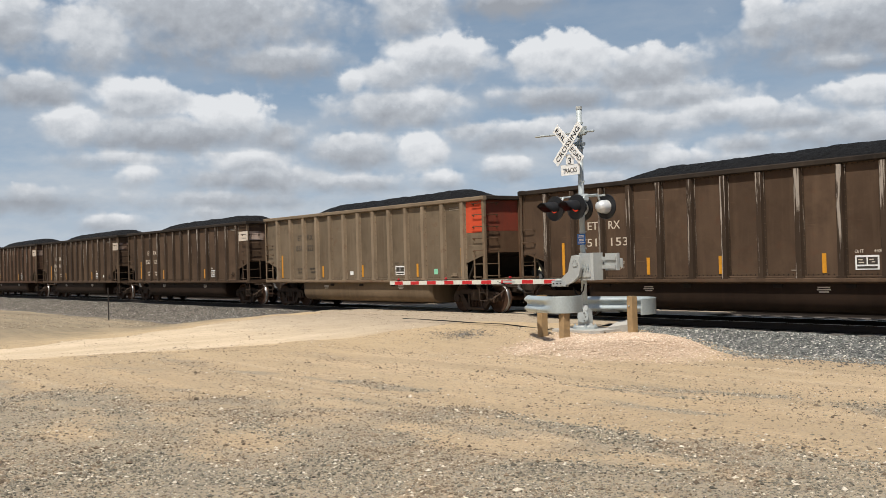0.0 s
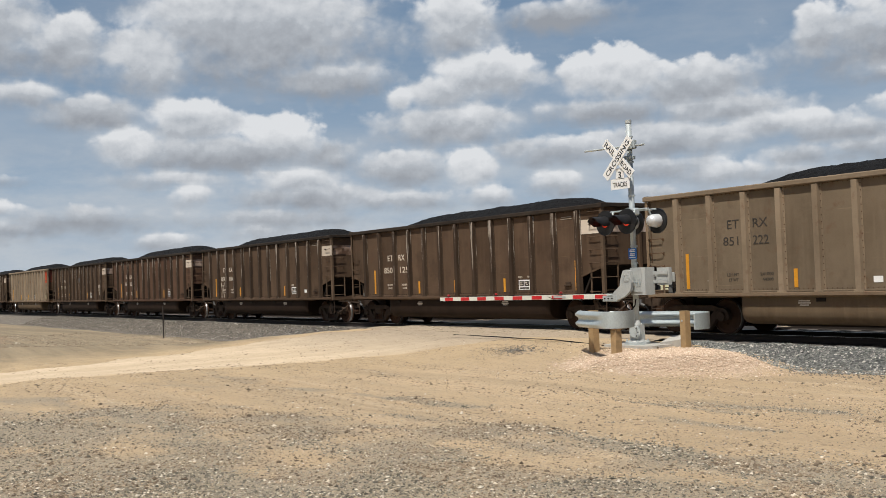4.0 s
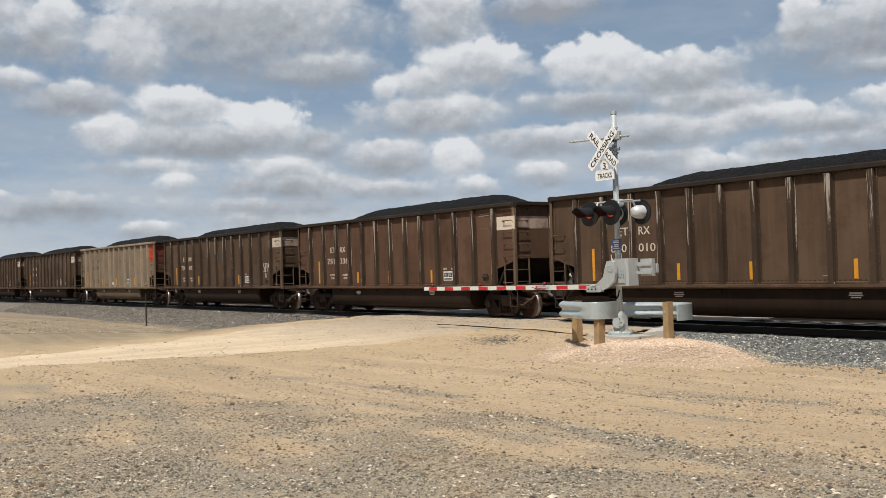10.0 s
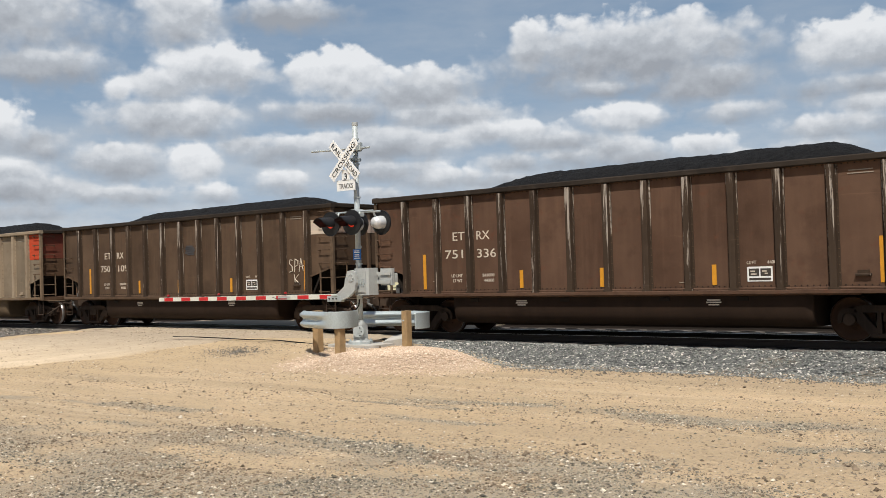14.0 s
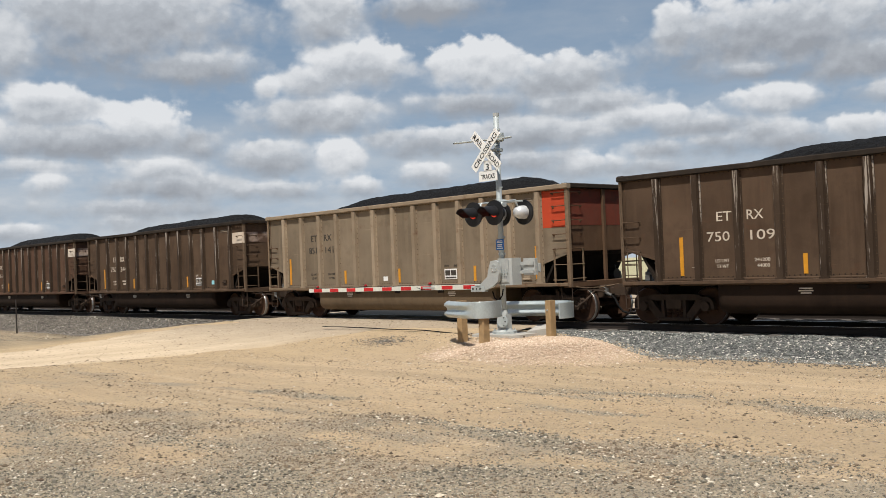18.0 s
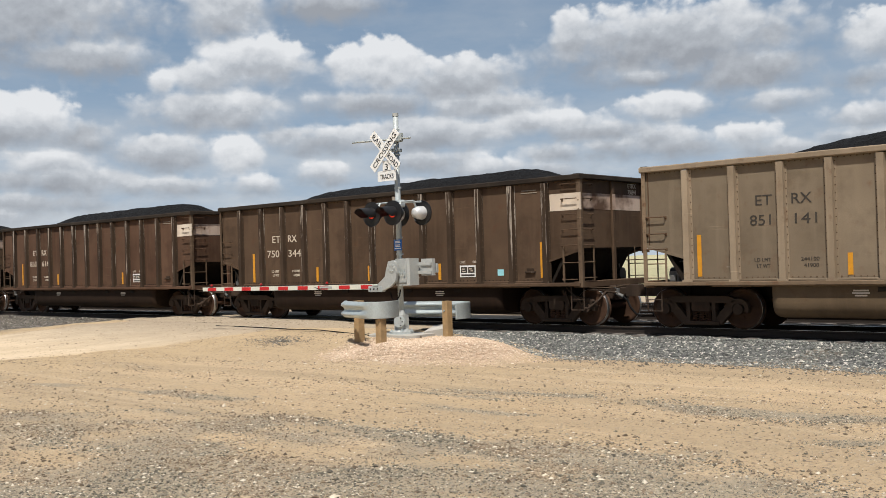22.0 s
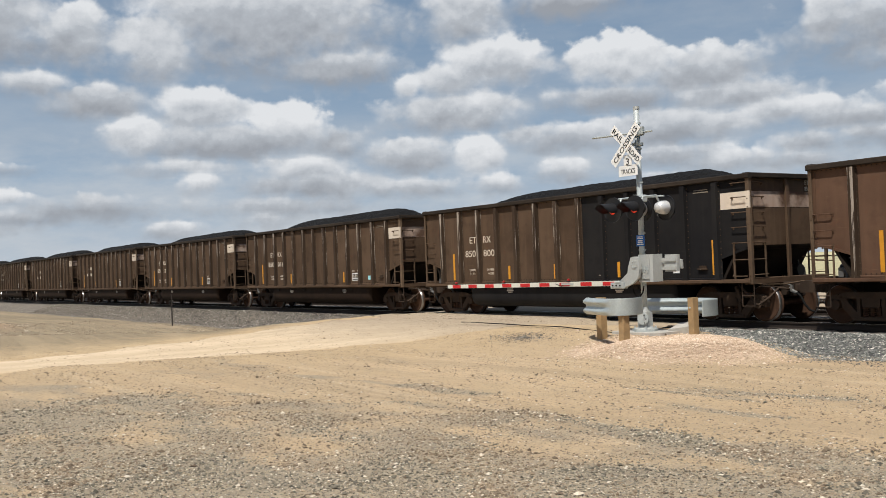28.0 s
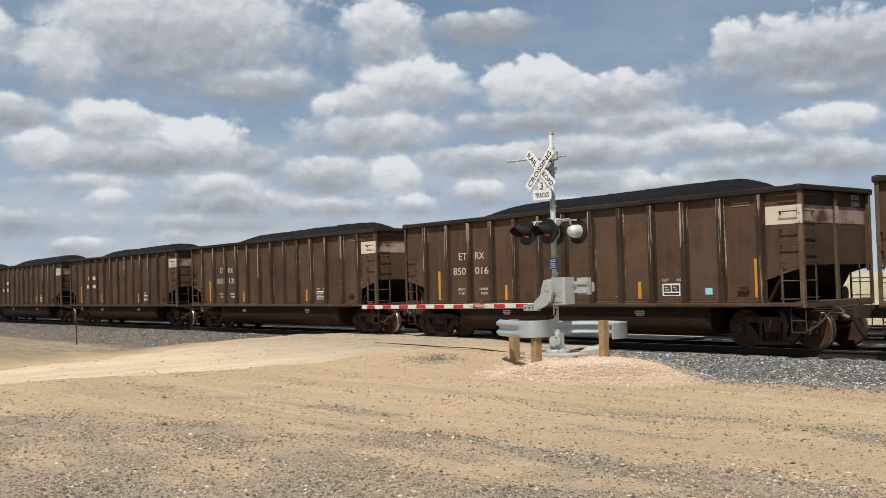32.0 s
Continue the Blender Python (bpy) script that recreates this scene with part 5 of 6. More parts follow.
def crossing_signal():
    sig = thing("crossing_signal", "galvanised crossing signal mast with flashing lamps and lowered gate", "crossing signal", at=pose(MX, MY, MZ))
    part("mast", MB().rod((0, 0, 0.3), (0, 0, 5.32), 0.068, 20).mesh("mast", M["galv"], True), sig, "tall galvanised pole")
    part("mast_cap", MB().rod((0, 0, 5.28), (0, 0, 5.36), 0.074, 20).mesh("mast_cap", M["alu"]), sig)
    for z in (3.55, 4.35, 4.95, 1.95, 2.35):
        part("band_clamp", MB().rod((0, 0, z - 0.02), (0, 0, z + 0.02), 0.076, 16).box(0.06, 0.11, -0.02, 0.02, z - 0.02, z + 0.02).mesh("band_clamp", M["galv"]), sig)
    base = part("base_casting", MB().box(-0.15, 0.15, -0.15, 0.15, 0.16, 0.50, 0.05).rod((0, 0, 0.06), (0, 0, 0.18), 0.25, 12, 0.14).rod((0, 0, 0.48), (0, 0, 0.60), 0.12, 16, 0.085).mesh("base_casting", M["alu"]), sig, "cast junction box at the foot")
    part("casting_cover", MB().rod((0.08, -0.14, 0.33), (0.12, -0.20, 0.33), 0.14, 20, 0.13).rod((0.12, -0.20, 0.33), (0.125, -0.21, 0.33), 0.04, 8).mesh("casting_cover", M["galv"]), base, "round bolted cover")
    for a in range(6):
        x, z = 0.115 + 0.105 * math.cos(a * 1.047), 0.33 + 0.105 * math.sin(a * 1.047)
        part("cover_bolt", MB().rod((x, -0.215, z), (x, -0.19, z), 0.014, 6).mesh("cover_bolt", M["rail"]), base)
    part("base_plate", MB().rod((0, 0, 0.03), (0, 0, 0.09), 0.30, 8).mesh("base_plate", M["galv"]), sig)
    for a in range(4):
        x, y = 0.24 * math.cos(a * 1.5708 + 0.785), 0.24 * math.sin(a * 1.5708 + 0.785)
        part("bolt", MB().rod((x, y, 0.0), (x, y, 0.15), 0.018, 6).rod((x, y, 0.09), (x, y, 0.115), 0.034, 6).mesh("bolt", M["galv"]), sig)
    # crossed boards facing the road
    bx, by, bz = -0.17, -0.22, 4.46
    for ang, text, dy, parts in ((45, "CROSSING", -0.016, None), (-45, "RAIL", 0.0, ("RAIL", "ROAD"))):
        rot = Matrix.Rotation(radians(-ang), 4, "Y")
        board = part("crossbuck_board", MB().box(-0.61, 0.61, -0.006, 0.006, -0.114, 0.114).mesh("crossbuck_board", M["signwhite"]), sig, "white reflective board with black letters", Matrix.Translation((bx, by + dy, bz)) @ rot)
        if parts is None:
            lettering("CROSSING", 0.175, M["blackpaint"], 1.06, board, "black letter", pose(0, -0.008, -0.063), "CENTER")
        else:
            lettering("RAIL", 0.175, M["blackpaint"], 0.40, board, "black letter", pose(-0.36, -0.008, -0.063), "CENTER")
            lettering("ROAD", 0.175, M["blackpaint"], 0.42, board, "black letter", pose(0.36, -0.008, -0.063), "CENTER")
    plate = part("tracks_plate", MB().box(-0.13, 0.13, -0.006, 0.006, 0.10, 0.36).box(-0.31, 0.31, -0.006, 0.006, -0.14, 0.115).mesh("tracks_plate", M["signwhite"]), sig, "white plate with the number of tracks", pose(-0.16, -0.19, 3.86))
    lettering("3", 0.22, M["blackpaint"], 0.10, plate, "black figure", pose(0, -0.008, 0.13), "CENTER")
    lettering("TRACKS", 0.165, M["blackpaint"], 0.46, plate, "black letter", pose(0, -0.008, -0.085), "CENTER")
    part("sign_bracket", MB().rod((0, 0, 4.46), (-0.17, -0.21, 4.46), 0.02).rod((0, 0, 3.9), (-0.16, -0.18, 3.9), 0.02).box(-0.09, 0.09, -0.1, 0.1, 4.42, 4.50, 0.01).mesh("sign_bracket", M["galv"]), sig)
    part("cross_bar", MB().rod((-1.52, 0.0, 4.80), (0.47, 0.0, 4.72), 0.026, 8).mesh("cross_bar", M["galv"]), sig, "thin galvanised bar")
    part("bar_clamp", MB().box(-0.13, 0.13, -0.1, 0.1, 4.66, 4.80, 0.02).box(0.1, 0.2, -0.06, 0.06, 4.68, 4.86, 0.02).mesh("bar_clamp", M["galv"]), sig)
    # lamps: one pair to the road, one pair away from it
    part("lamp_arm", MB().rod((-0.62, -0.1, 3.20), (0.62, -0.1, 3.20), 0.022, 10).rod((-0.3, 0.1, 3.20), (0.48, 0.30, 3.20), 0.022, 10).box(-0.1, 0.1, -0.14, 0.14, 3.08, 3.26, 0.03).mesh("lamp_arm", M["galv"]), sig, "lamp cross-arm")
    for lx, ly, way in ((-0.49, -0.42, 1), (0.20, -0.40, 1), (-0.30, 0.38, -1), (0.42, 0.40, -1)):
        lamp = part("flasher", MB().lathe([(0.0, way * 0.30), (0.06, way * 0.30), (0.12, way * 0.26), (0.155, way * 0.15), (0.165, way * 0.03), (0.165, 0.0)], "y", 20).mesh("flasher", M["silver" if way < 0 else "blackpaint"], True), sig, "silver-backed flasher" if way < 0 else "black hooded flasher", pose(lx, ly, 2.93))
        part("background", MB().lathe([(0.0, 0.004 * way), (0.29, 0.004 * way), (0.30, 0.02 * way), (0.30, -0.012 * way), (0.285, -0.006 * way), (0.0, -0.006 * way)], "y", 28).mesh("background", M["blackpaint"]), lamp, "round black backing disc")
        part("lens", MB().lathe([(0.0, -0.05 * way), (0.07, -0.045 * way), (0.11, -0.012 * way), (0.11, 0.0)], "y", 20).mesh("lens", M["lens"], True), lamp, "red glass lens")
        n, v, f = 14, [], []
        for k, (d, r) in enumerate(((0.0, 0.165), (-0.20, 0.17), (-0.42, 0.175)) if way > 0 else ((0.0, 0.15), (-0.06, 0.15), (-0.12, 0.15))):
            span_a = (radians(-25), radians(205)) if k < 2 else (radians(25), radians(155))
            for i in range(n):
                a = span_a[0] + (span_a[1] - span_a[0]) * i / (n - 1)
                for rr in (r, r - 0.006):
                    v.append((rr * math.cos(a), d * way - 0.01 * way, rr * math.sin(a) - 0.02 * k))
        for k in range(2):
            for i in range(n - 1):
                o, p = (k * n + i) * 2, ((k + 1) * n + i) * 2
                f += [(o, o + 2, p + 2, p), (o + 1, p + 1, p + 3, o + 3)]
        part("hood", MB().add(v, f).mesh("hood", M["blackpaint"], True), lamp, "long black hood")
        part("lamp_neck", MB().rod((0, 0.16 * way, 0.05), (0, 0.30 * way, 0.27), 0.024, 8).mesh("lamp_neck", M["galv"]), lamp)
    # small blue notice
    note = part("notice", MB().box(-0.13, 0.13, -0.004, 0.004, -0.13, 0.13).mesh("notice", M["blue"]), sig, "small blue notice with white lines", pose(0.04, -0.085, 2.17))
    for z, w in ((0.09, 0.16), (0.055, 0.18), (0.0, 0.15), (-0.035, 0.16), (-0.085, 0.2)):
        part("notice_line", MB().box(-w / 2, w / 2, -0.002, 0.002, -0.011, 0.011).mesh("notice_line", M["signwhite"]), note, "", pose(0, -0.007, z))
    # gate machine, its arm bracket and counterweight
    mach = part("gate_machine", MB().box(0.10, 0.56, -0.30, 0.12, 1.20, 1.84, 0.05).box(0.15, 0.51, -0.32, -0.30, 1.27, 1.79, 0.02).mesh("gate_machine", M["alu"]), sig, "grey gate machine case")
    for x in (0.22, 0.30, 0.38, 0.46):
        part("latch", MB().box(x - 0.012, x + 0.012, -0.345, -0.32, 1.42, 1.58).box(x - 0.03, x + 0.03, -0.34, -0.32, 1.48, 1.51).mesh("latch", M["galv"]), mach, "dark latch")
    part("arm_bracket", MB().prism([(0.09, 1.17), (0.28, 1.30), (0.33, 1.50), (0.30, 1.76), (0.20, 1.80), (0.06, 1.78), (-0.02, 1.58), (-0.06, 1.42), (-0.34, 1.22), (-0.40, 1.08), (-0.15, 1.09)], 1, -0.46, -0.38).rod((0.17, -0.47, 1.62), (0.17, -0.28, 1.62), 0.11, 16).mesh("arm_bracket", M["alu"]), sig, "cast arm bracket")
    for a in range(6):
        part("bolt", MB().rod((0.17 + 0.075 * math.cos(a * 1.047), -0.485, 1.62 + 0.075 * math.sin(a * 1.047)), (0.17 + 0.075 * math.cos(a * 1.047), -0.465, 1.62 + 0.075 * math.sin(a * 1.047)), 0.016, 6).mesh("bolt", M["galv"]), sig)
    part("arm_clamp", MB().box(-0.62, -0.16, -0.475, -0.455, 1.055, 1.20, 0.01).box(-0.62, -0.16, -0.375, -0.355, 1.055, 1.20, 0.01).box(-0.46, -0.28, -0.49, -0.34, 1.19, 1.23, 0.01).mesh("arm_clamp", M["galv"]), sig, "bolted clamp that holds the arm")
    for x in (-0.54, -0.42, -0.30):
        part("bolt", MB().rod((x, -0.50, 1.13), (x, -0.47, 1.13), 0.018, 6).mesh("bolt", M["rail"]), sig)
    part("counterweight", MB().box(0.62, 0.98, 0.06, 0.22, 1.42, 1.82, 0.03).box(0.56, 0.98, 0.03, 0.06, 1.66, 1.74).box(0.56, 0.98, 0.03, 0.06, 1.46, 1.54).mesh("counterweight", M["alu"]), sig, "slotted counterweight")
    part("counterweight_arm", MB().box(0.05, 1.0, 0.23, 0.28, 1.48, 1.70, 0.02).mesh("counterweight_arm", M["alu"]), sig)
    part("conduit", MB().path([(0.1, -0.1, 1.1), (0.12, -0.16, 0.95), (0.02, -0.2, 0.82), (-0.1, -0.2, 0.9), (-0.16, -0.2, 1.05)], 0.016, 8).mesh("conduit", M["black_rubber"]), sig, "black looped cable")
    return sig


def gate_arm():
    """Striped arm across the near lane, long way along the track."""
    arm = thing("gate_arm", "lowered gate arm with red and white reflective stripes", "gate arm", at=pose(MX - 0.22, MY - 0.42, 0))
    L = 7.28
    part("beam", MB().add([(0, -0.02, 1.08), (0, 0.02, 1.08), (0, 0.02, 1.205), (0, -0.02, 1.205), (-L, -0.015, 1.045), (-L, 0.015, 1.045), (-L, 0.015, 1.15), (-L, -0.015, 1.15)],
                          [(0, 1, 2, 3), (4, 7, 6, 5), (0, 4, 5, 1), (1, 5, 6, 2), (2, 6, 7, 3), (3, 7, 4, 0)]).mesh("beam", M["armwhite"]), arm, "white tapered beam")
    for i in range(9):
        a, c = 0.30 + i * 0.79, 0.30 + i * 0.79 + 0.40
        za, zc, h = 1.14 - 0.045 * a / L, 1.14 - 0.045 * c / L, 0.047
        part("stripe", MB().add([(-a, -0.023, za - h), (-a, -0.023, za + h), (-c, -0.023, zc + h), (-c, -0.023, zc - h), (-a, -0.017, za - h), (-a, -0.017, za + h), (-c, -0.017, zc + h), (-c, -0.017, zc - h)],
                                [(0, 1, 2, 3), (4, 7, 6, 5), (0, 4, 5, 1), (1, 5, 6, 2), (2, 6, 7, 3), (3, 7, 4, 0)]).mesh("stripe", M["armred"]), arm, "red reflective stripe")
    for x in (-1.95, -6.85, -4.6):
        z = 1.205 + 0.055 * x / L
        lamp = part("gate_lamp", MB().box(x - 0.05, x + 0.05, -0.03, 0.03, z, z + 0.03).mesh("gate_lamp", M["blackpaint"]), arm, "small red gate lamp")
        part("lens", MB().lathe([(0.0, z + 0.085), (0.03, z + 0.08), (0.038, z + 0.06), (0.038, z + 0.03)], "z", 12, (x, 0, 0)).mesh("lens", M["lampred"], True), lamp)
    part("splice_plate", MB().box(-2.2, -1.75, -0.03, -0.022, 1.11, 1.16).mesh("splice_plate", M["galv"]), arm)
    part("lamp_cable", MB().path([(-0.1, 0, 1.21), (-1.9, 0, 1.20), (-2.2, -0.03, 1.08), (-2.6, 0, 1.19), (-4.6, 0, 1.175), (-6.8, 0, 1.16)], 0.008, 5).mesh("lamp_cable", M["black_rubber"]), arm)
    return arm


WBEAM = [(0.0, -0.155), (0.02, -0.145), (0.075, -0.105), (0.08, -0.07), (0.02, -0.025), (0.012, 0.0), (0.02, 0.025), (0.08, 0.07), (0.075, 0.105), (0.02, 0.145), (0.0, 0.155)]


def w_beam(path, z, k=1.2):
    """Corrugated guard rail swept along (x, y, depth) points in plan; depth 0: the plain curved end shoe."""
    v, f, n = [], [], len(WBEAM) * 2
    for i, p in enumerate(path):
        a, c = path[max(0, i - 1)], path[min(len(path) - 1, i + 1)]
        d = Vector((c[0] - a[0], c[1] - a[1])).normalized()
        side = (d.y, -d.x)
        ring = [(o * p[2], h) for o, h in WBEAM] + [(o * p[2] - 0.012, h) for o, h in reversed(WBEAM)]
        v += [(p[0] + side[0] * o * k, p[1] + side[1] * o * k, z + h * k) for o, h in ring]
    for i in range(len(path) - 1):
        f += [(i * n + j, i * n + (j + 1) % n, (i + 1) * n + (j + 1) % n, (i + 1) * n + j) for j in range(n)]
    f += [tuple(range(n - 1, -1, -1)), tuple(range((len(path) - 1) * n, len(path) * n))]
    return MB().add(v, f)


def smooth_way(path, k=4):
    """The same way with rounded corners: k steps between its points."""
    out = []
    for i in range(len(path) - 1):
        a, p, q, c = (np.array(path[min(max(j, 0), len(path) - 1)], float) for j in (i - 1, i, i + 1, i + 2))
        for n in range(k):
            u = n / k
            out.append(tuple(0.5 * (2 * p + (q - a) * u + (2 * a - 5 * p + 4 * q - c) * u * u + (3 * p - a - 3 * q + c) * u ** 3)))
    return [(x, y, max(0.0, d)) for x, y, d in out] + [path[-1]]


def guard_rail(name, path, z, posts):
    g = thing(name, "galvanised W-beam guard rail on timber posts around the signal", "guard rail", "guard rails of the signal")
    part("beam", w_beam(smooth_way(path), z).mesh("beam", M["beam"], True), g, "bent corrugated steel beam")
    for x, y, top, w in posts:
        foot = float(ground_z(x, y)) - 0.25
        part("post", MB().box(x - w / 2, x + w / 2, y - 0.1, y + 0.1, foot, top, 0.012).mesh("post", M["timber"]), g, "square timber post")
        part("bolt", MB().rod((x, y - 0.125, z), (x, y - 0.1, z), 0.02, 8).mesh("bolt", M["galv"]), g)
    return g


crossing_signal()
gate_arm()
tagged(new("concrete_base", MB().prism([(-0.62, -0.5), (0.62, -0.5), (0.75, -0.3), (0.75, 0.4), (0.55, 0.55), (-0.6, 0.55), (-0.75, 0.3), (-0.75, -0.3)], 2, -0.4, -0.01).mesh("concrete_base", M["concrete"])), "low concrete foundation under the signal mast", "foundation").location = (MX, MY, 0)
tagged(new("concrete_slab", MB().add([(-0.1, -0.35, 0), (0.75, -0.3, 0.04), (0.7, 0.35, 0.1), (-0.05, 0.3, 0.08), (-0.1, -0.35, -0.25), (0.75, -0.3, -0.25), (0.7, 0.35, -0.25), (-0.05, 0.3, -0.25)],
    [(0, 1, 2, 3), (4, 7, 6, 5), (0, 4, 5, 1), (1, 5, 6, 2), (2, 6, 7, 3), (3, 7, 4, 0)]).mesh("concrete_slab", M["concrete"])), "loose concrete slab lying beside the mast", "slab").matrix_basis = pose(MX + 0.46, MY + 0.55, 0.05, 6, -4, 8) @ Matrix.Diagonal((0.66, 0.7, 1, 1))


guard_rail("guard_rail", [(-16.92, 15.71, 0.5), (-16.74, 15.47, 0.9), (-16.44, 15.34, 1), (-16.14, 15.23, 1), (-15.84, 15.14, 0.9), (-15.66, 15.10, 0.2), (-15.50, 15.10, 0), (-15.37, 15.16, 0), (-15.30, 15.27, 0), (-15.27, 15.43, 0), (-15.30, 15.60, 0), (-15.39, 15.80, 0), (-15.49, 15.97, 0)], 0.68,
           [(-16.58, 15.76, 0.86, 0.16), (-15.43, 15.32, 0.66, 0.155)])
guard_rail("guard_rail", [(-17.4, 18.05, 1), (-16.9, 18.2, 1), (-16.28, 18.42, 1), (-15.85, 18.45, 0.8), (-15.6, 18.40, 0), (-15.35, 18.25, 0), (-15.18, 18.05, 0), (-15.08, 17.82, 0), (-15.05, 17.6, 0), (-15.08, 17.42, 0)], 0.53,
           [(-15.58, 17.70, 0.76, 0.16)])
cable = [(-25.3, 18.05), (-24.0, 17.88), (-22.67, 17.75), (-21.4, 17.72), (-20.07, 17.63), (-18.8, 17.3), (-17.31, 16.94)]
line = bpy.data.curves.new("cable", "CURVE")
line.dimensions, line.bevel_depth, line.bevel_resolution = "3D", 0.014, 2
run = line.splines.new("POLY")
run.points.add(len(cable) - 1)
for p, (x, y) in zip(run.points, cable):
    p.co = (x, y, max(float(road_z(x, y)), float(ground_z(x, y))) + 0.01, 1)
line.materials.append(M["black_rubber"])
tagged(new("cable", line), "dark cable lying across the dirt road", "cable")


def marker(name, label, x, y, height, width, mat, lean=0.0):
    z = float(ground_z(x, y))
    ob = new(name, MB().box(-width / 2, width / 2, -0.02, 0.02, -0.3, height, 0.008).mesh(name, mat))
    ob.matrix_basis = pose(x, y, z, 0, lean, 0)
    return tagged(ob, label, "marker post")


marker("marker_stake", "thin white stake in the foot of the ballast", -4.95, 18.75, 1.25, 0.042, M["armwhite"], -4)
marker("marker_post", "thin dark steel post beside the track", -48.6, 16.9, 1.6, 0.09, M["rail"])

def far_tower(x, y, height):
    """A slim four-legged steel tower with rungs and a cap, out in the field."""
    tower = thing("steel_tower", "small dark steel tower standing in the dry field", "tower", at=pose(x, y, float(ground_z(x, y))))
    for a, c in ((-1, -1), (-1, 1), (1, -1), (1, 1)):
        part("leg", MB().rod((a * height * 0.16, c * height * 0.16, -0.5), (a * height * 0.05, c * height * 0.05, height), 0.13, 6).mesh("leg", M["rail"]), tower)
    for k in (0.25, 0.5, 0.75):
        w = height * (0.16 - 0.11 * k)
        part("cross_brace", MB().box(-w, w, -w, w, height * k - 0.1, height * k + 0.1).mesh("cross_brace", M["rail"]), tower)
    part("cap", MB().box(-height * 0.09, height * 0.09, -height * 0.07, height * 0.07, height, height * 1.06).mesh("cap", M["rail"]), tower)


far_tower(-226.5, 598.6, 6.5)

# ---- sky and distance ----
SKY_AZ, SKY_EL = np.linspace(-14, 114, 641), np.linspace(-2, 44, 231)
AZ, EL = np.meshgrid(SKY_AZ, SKY_EL)
cover = -2.5 + 1.55 * ease(1.0, 4.0, EL) * (1 - ease(7.0, 11.0, EL))           # thin shreds low over the plain
weight = np.exp(3.5 * np.clip(cover, -3, 2)) * 0.5
tone, crown = 0.72 * weight, 0.0 * weight


def cloud(az, el, w, h, bright):
    """One heap of cloud: middle, half width and half height in degrees of sky; bright: how white its crown is."""
    h = h * 1.12 + 0.05
    u, v = (AZ - az) / w, (EL - el) / h
    r = np.sqrt(u ** 2 + np.where(v > 0, v, v * 1.1) ** 2 + 1e-6)
    d = (1 - r) * min(h * 1.1 + 0.2, 1.4) + 0.12
    np.maximum(cover, d, out=cover)
    k = np.exp(4.5 * np.clip(d, -3, 2))
    tone[:] += k * (bright - 0.12 + 0.62 * np.clip(v, -1, 1))
    crown[:] += k * np.clip(0.35 + 0.75 * v + 1.0 * (bright - 0.75), 0, 1)
    weight[:] += k


cloud(81.0, 13.8, 5.38, 2.84, 0.62); cloud(75.5, 13.1, 2.16, 1.70, 0.66); cloud(77.7, 10.6, 1.94, 0.62, 0.75); cloud(83.9, 8.5, 1.35, 0.77, 0.6)
cloud(83.3, 10.1, 1.87, 0.42, 0.5); cloud(71.3, 12.6, 2.65, 1.83, 0.82); cloud(65.2, 14.4, 7.39, 3.18, 0.66); cloud(74.2, 9.6, 2.71, 0.88, 0.5)
cloud(53.6, 14.4, 2.36, 1.75, 0.75); cloud(61.0, 11.5, 3.62, 0.90, 0.55); cloud(52.1, 11.5, 3.33, 1.34, 0.85); cloud(57.1, 10.3, 0.79, 0.65, 1)
cloud(54.2, 8.8, 4.25, 1.16, 0.7); cloud(54.8, 10.5, 1.97, 0.97, 0.75); cloud(44.7, 11.1, 3.34, 1.43, 0.95); cloud(40.1, 10.1, 3.41, 1.37, 0.6)
cloud(38.7, 8.8, 3.99, 0.85, 0.62); cloud(44.9, 9.1, 4.13, 0.75, 0.48); cloud(72.4, 7.8, 1.80, 1.14, 0.95); cloud(68.9, 9.2, 2.76, 1.28, 0.85)
cloud(64.3, 8.4, 2.49, 1.23, 1); cloud(67.0, 7.5, 6.52, 1.03, 0.55); cloud(61.1, 7.2, 1.48, 0.81, 0.5); cloud(69.9, 6.1, 2.65, 0.42, 0.75)
cloud(69.1, 5.2, 1.17, 0.58, 1); cloud(53.1, 6.4, 1.63, 1.07, 1.1); cloud(57.2, 6.4, 2.69, 0.98, 0.55); cloud(63.1, 5.8, 2.69, 0.78, 0.8)
cloud(64.9, 6.3, 0.72, 0.33, 0.95); cloud(62.5, 4.9, 4.42, 0.78, 0.55); cloud(61.0, 5.5, 0.39, 0.26, 1); cloud(64.5, 3.8, 4.41, 0.55, 0.5)
cloud(65.5, 3.1, 1.17, 0.46, 0.8); cloud(57.6, 4.6, 3.67, 0.46, 0.68); cloud(52.0, 4.6, 1.30, 0.58, 0.7); cloud(48.2, 5.2, 1.67, 0.58, 0.7)
cloud(48.4, 7.1, 3.86, 0.70, 0.55); cloud(45.3, 7.3, 1.65, 0.79, 0.8); cloud(42.5, 7.3, 4.08, 1.06, 0.55); cloud(36.7, 7.9, 2.12, 0.72, 0.9)
cloud(39.6, 7.3, 2.84, 0.67, 0.85); cloud(38.5, 5.4, 2.14, 0.49, 0.85); cloud(42.0, 5.7, 3.13, 0.62, 0.5); cloud(82.5, 4.9, 1.39, 0.24, 0.75)
cloud(79.4, 4.5, 1.73, 0.31, 0.85); cloud(78.8, 3.5, 2.54, 0.31, 0.6); cloud(82.3, 2.9, 2.79, 0.36, 0.55); cloud(78.8, 6.0, 1.24, 0.25, 0.5)
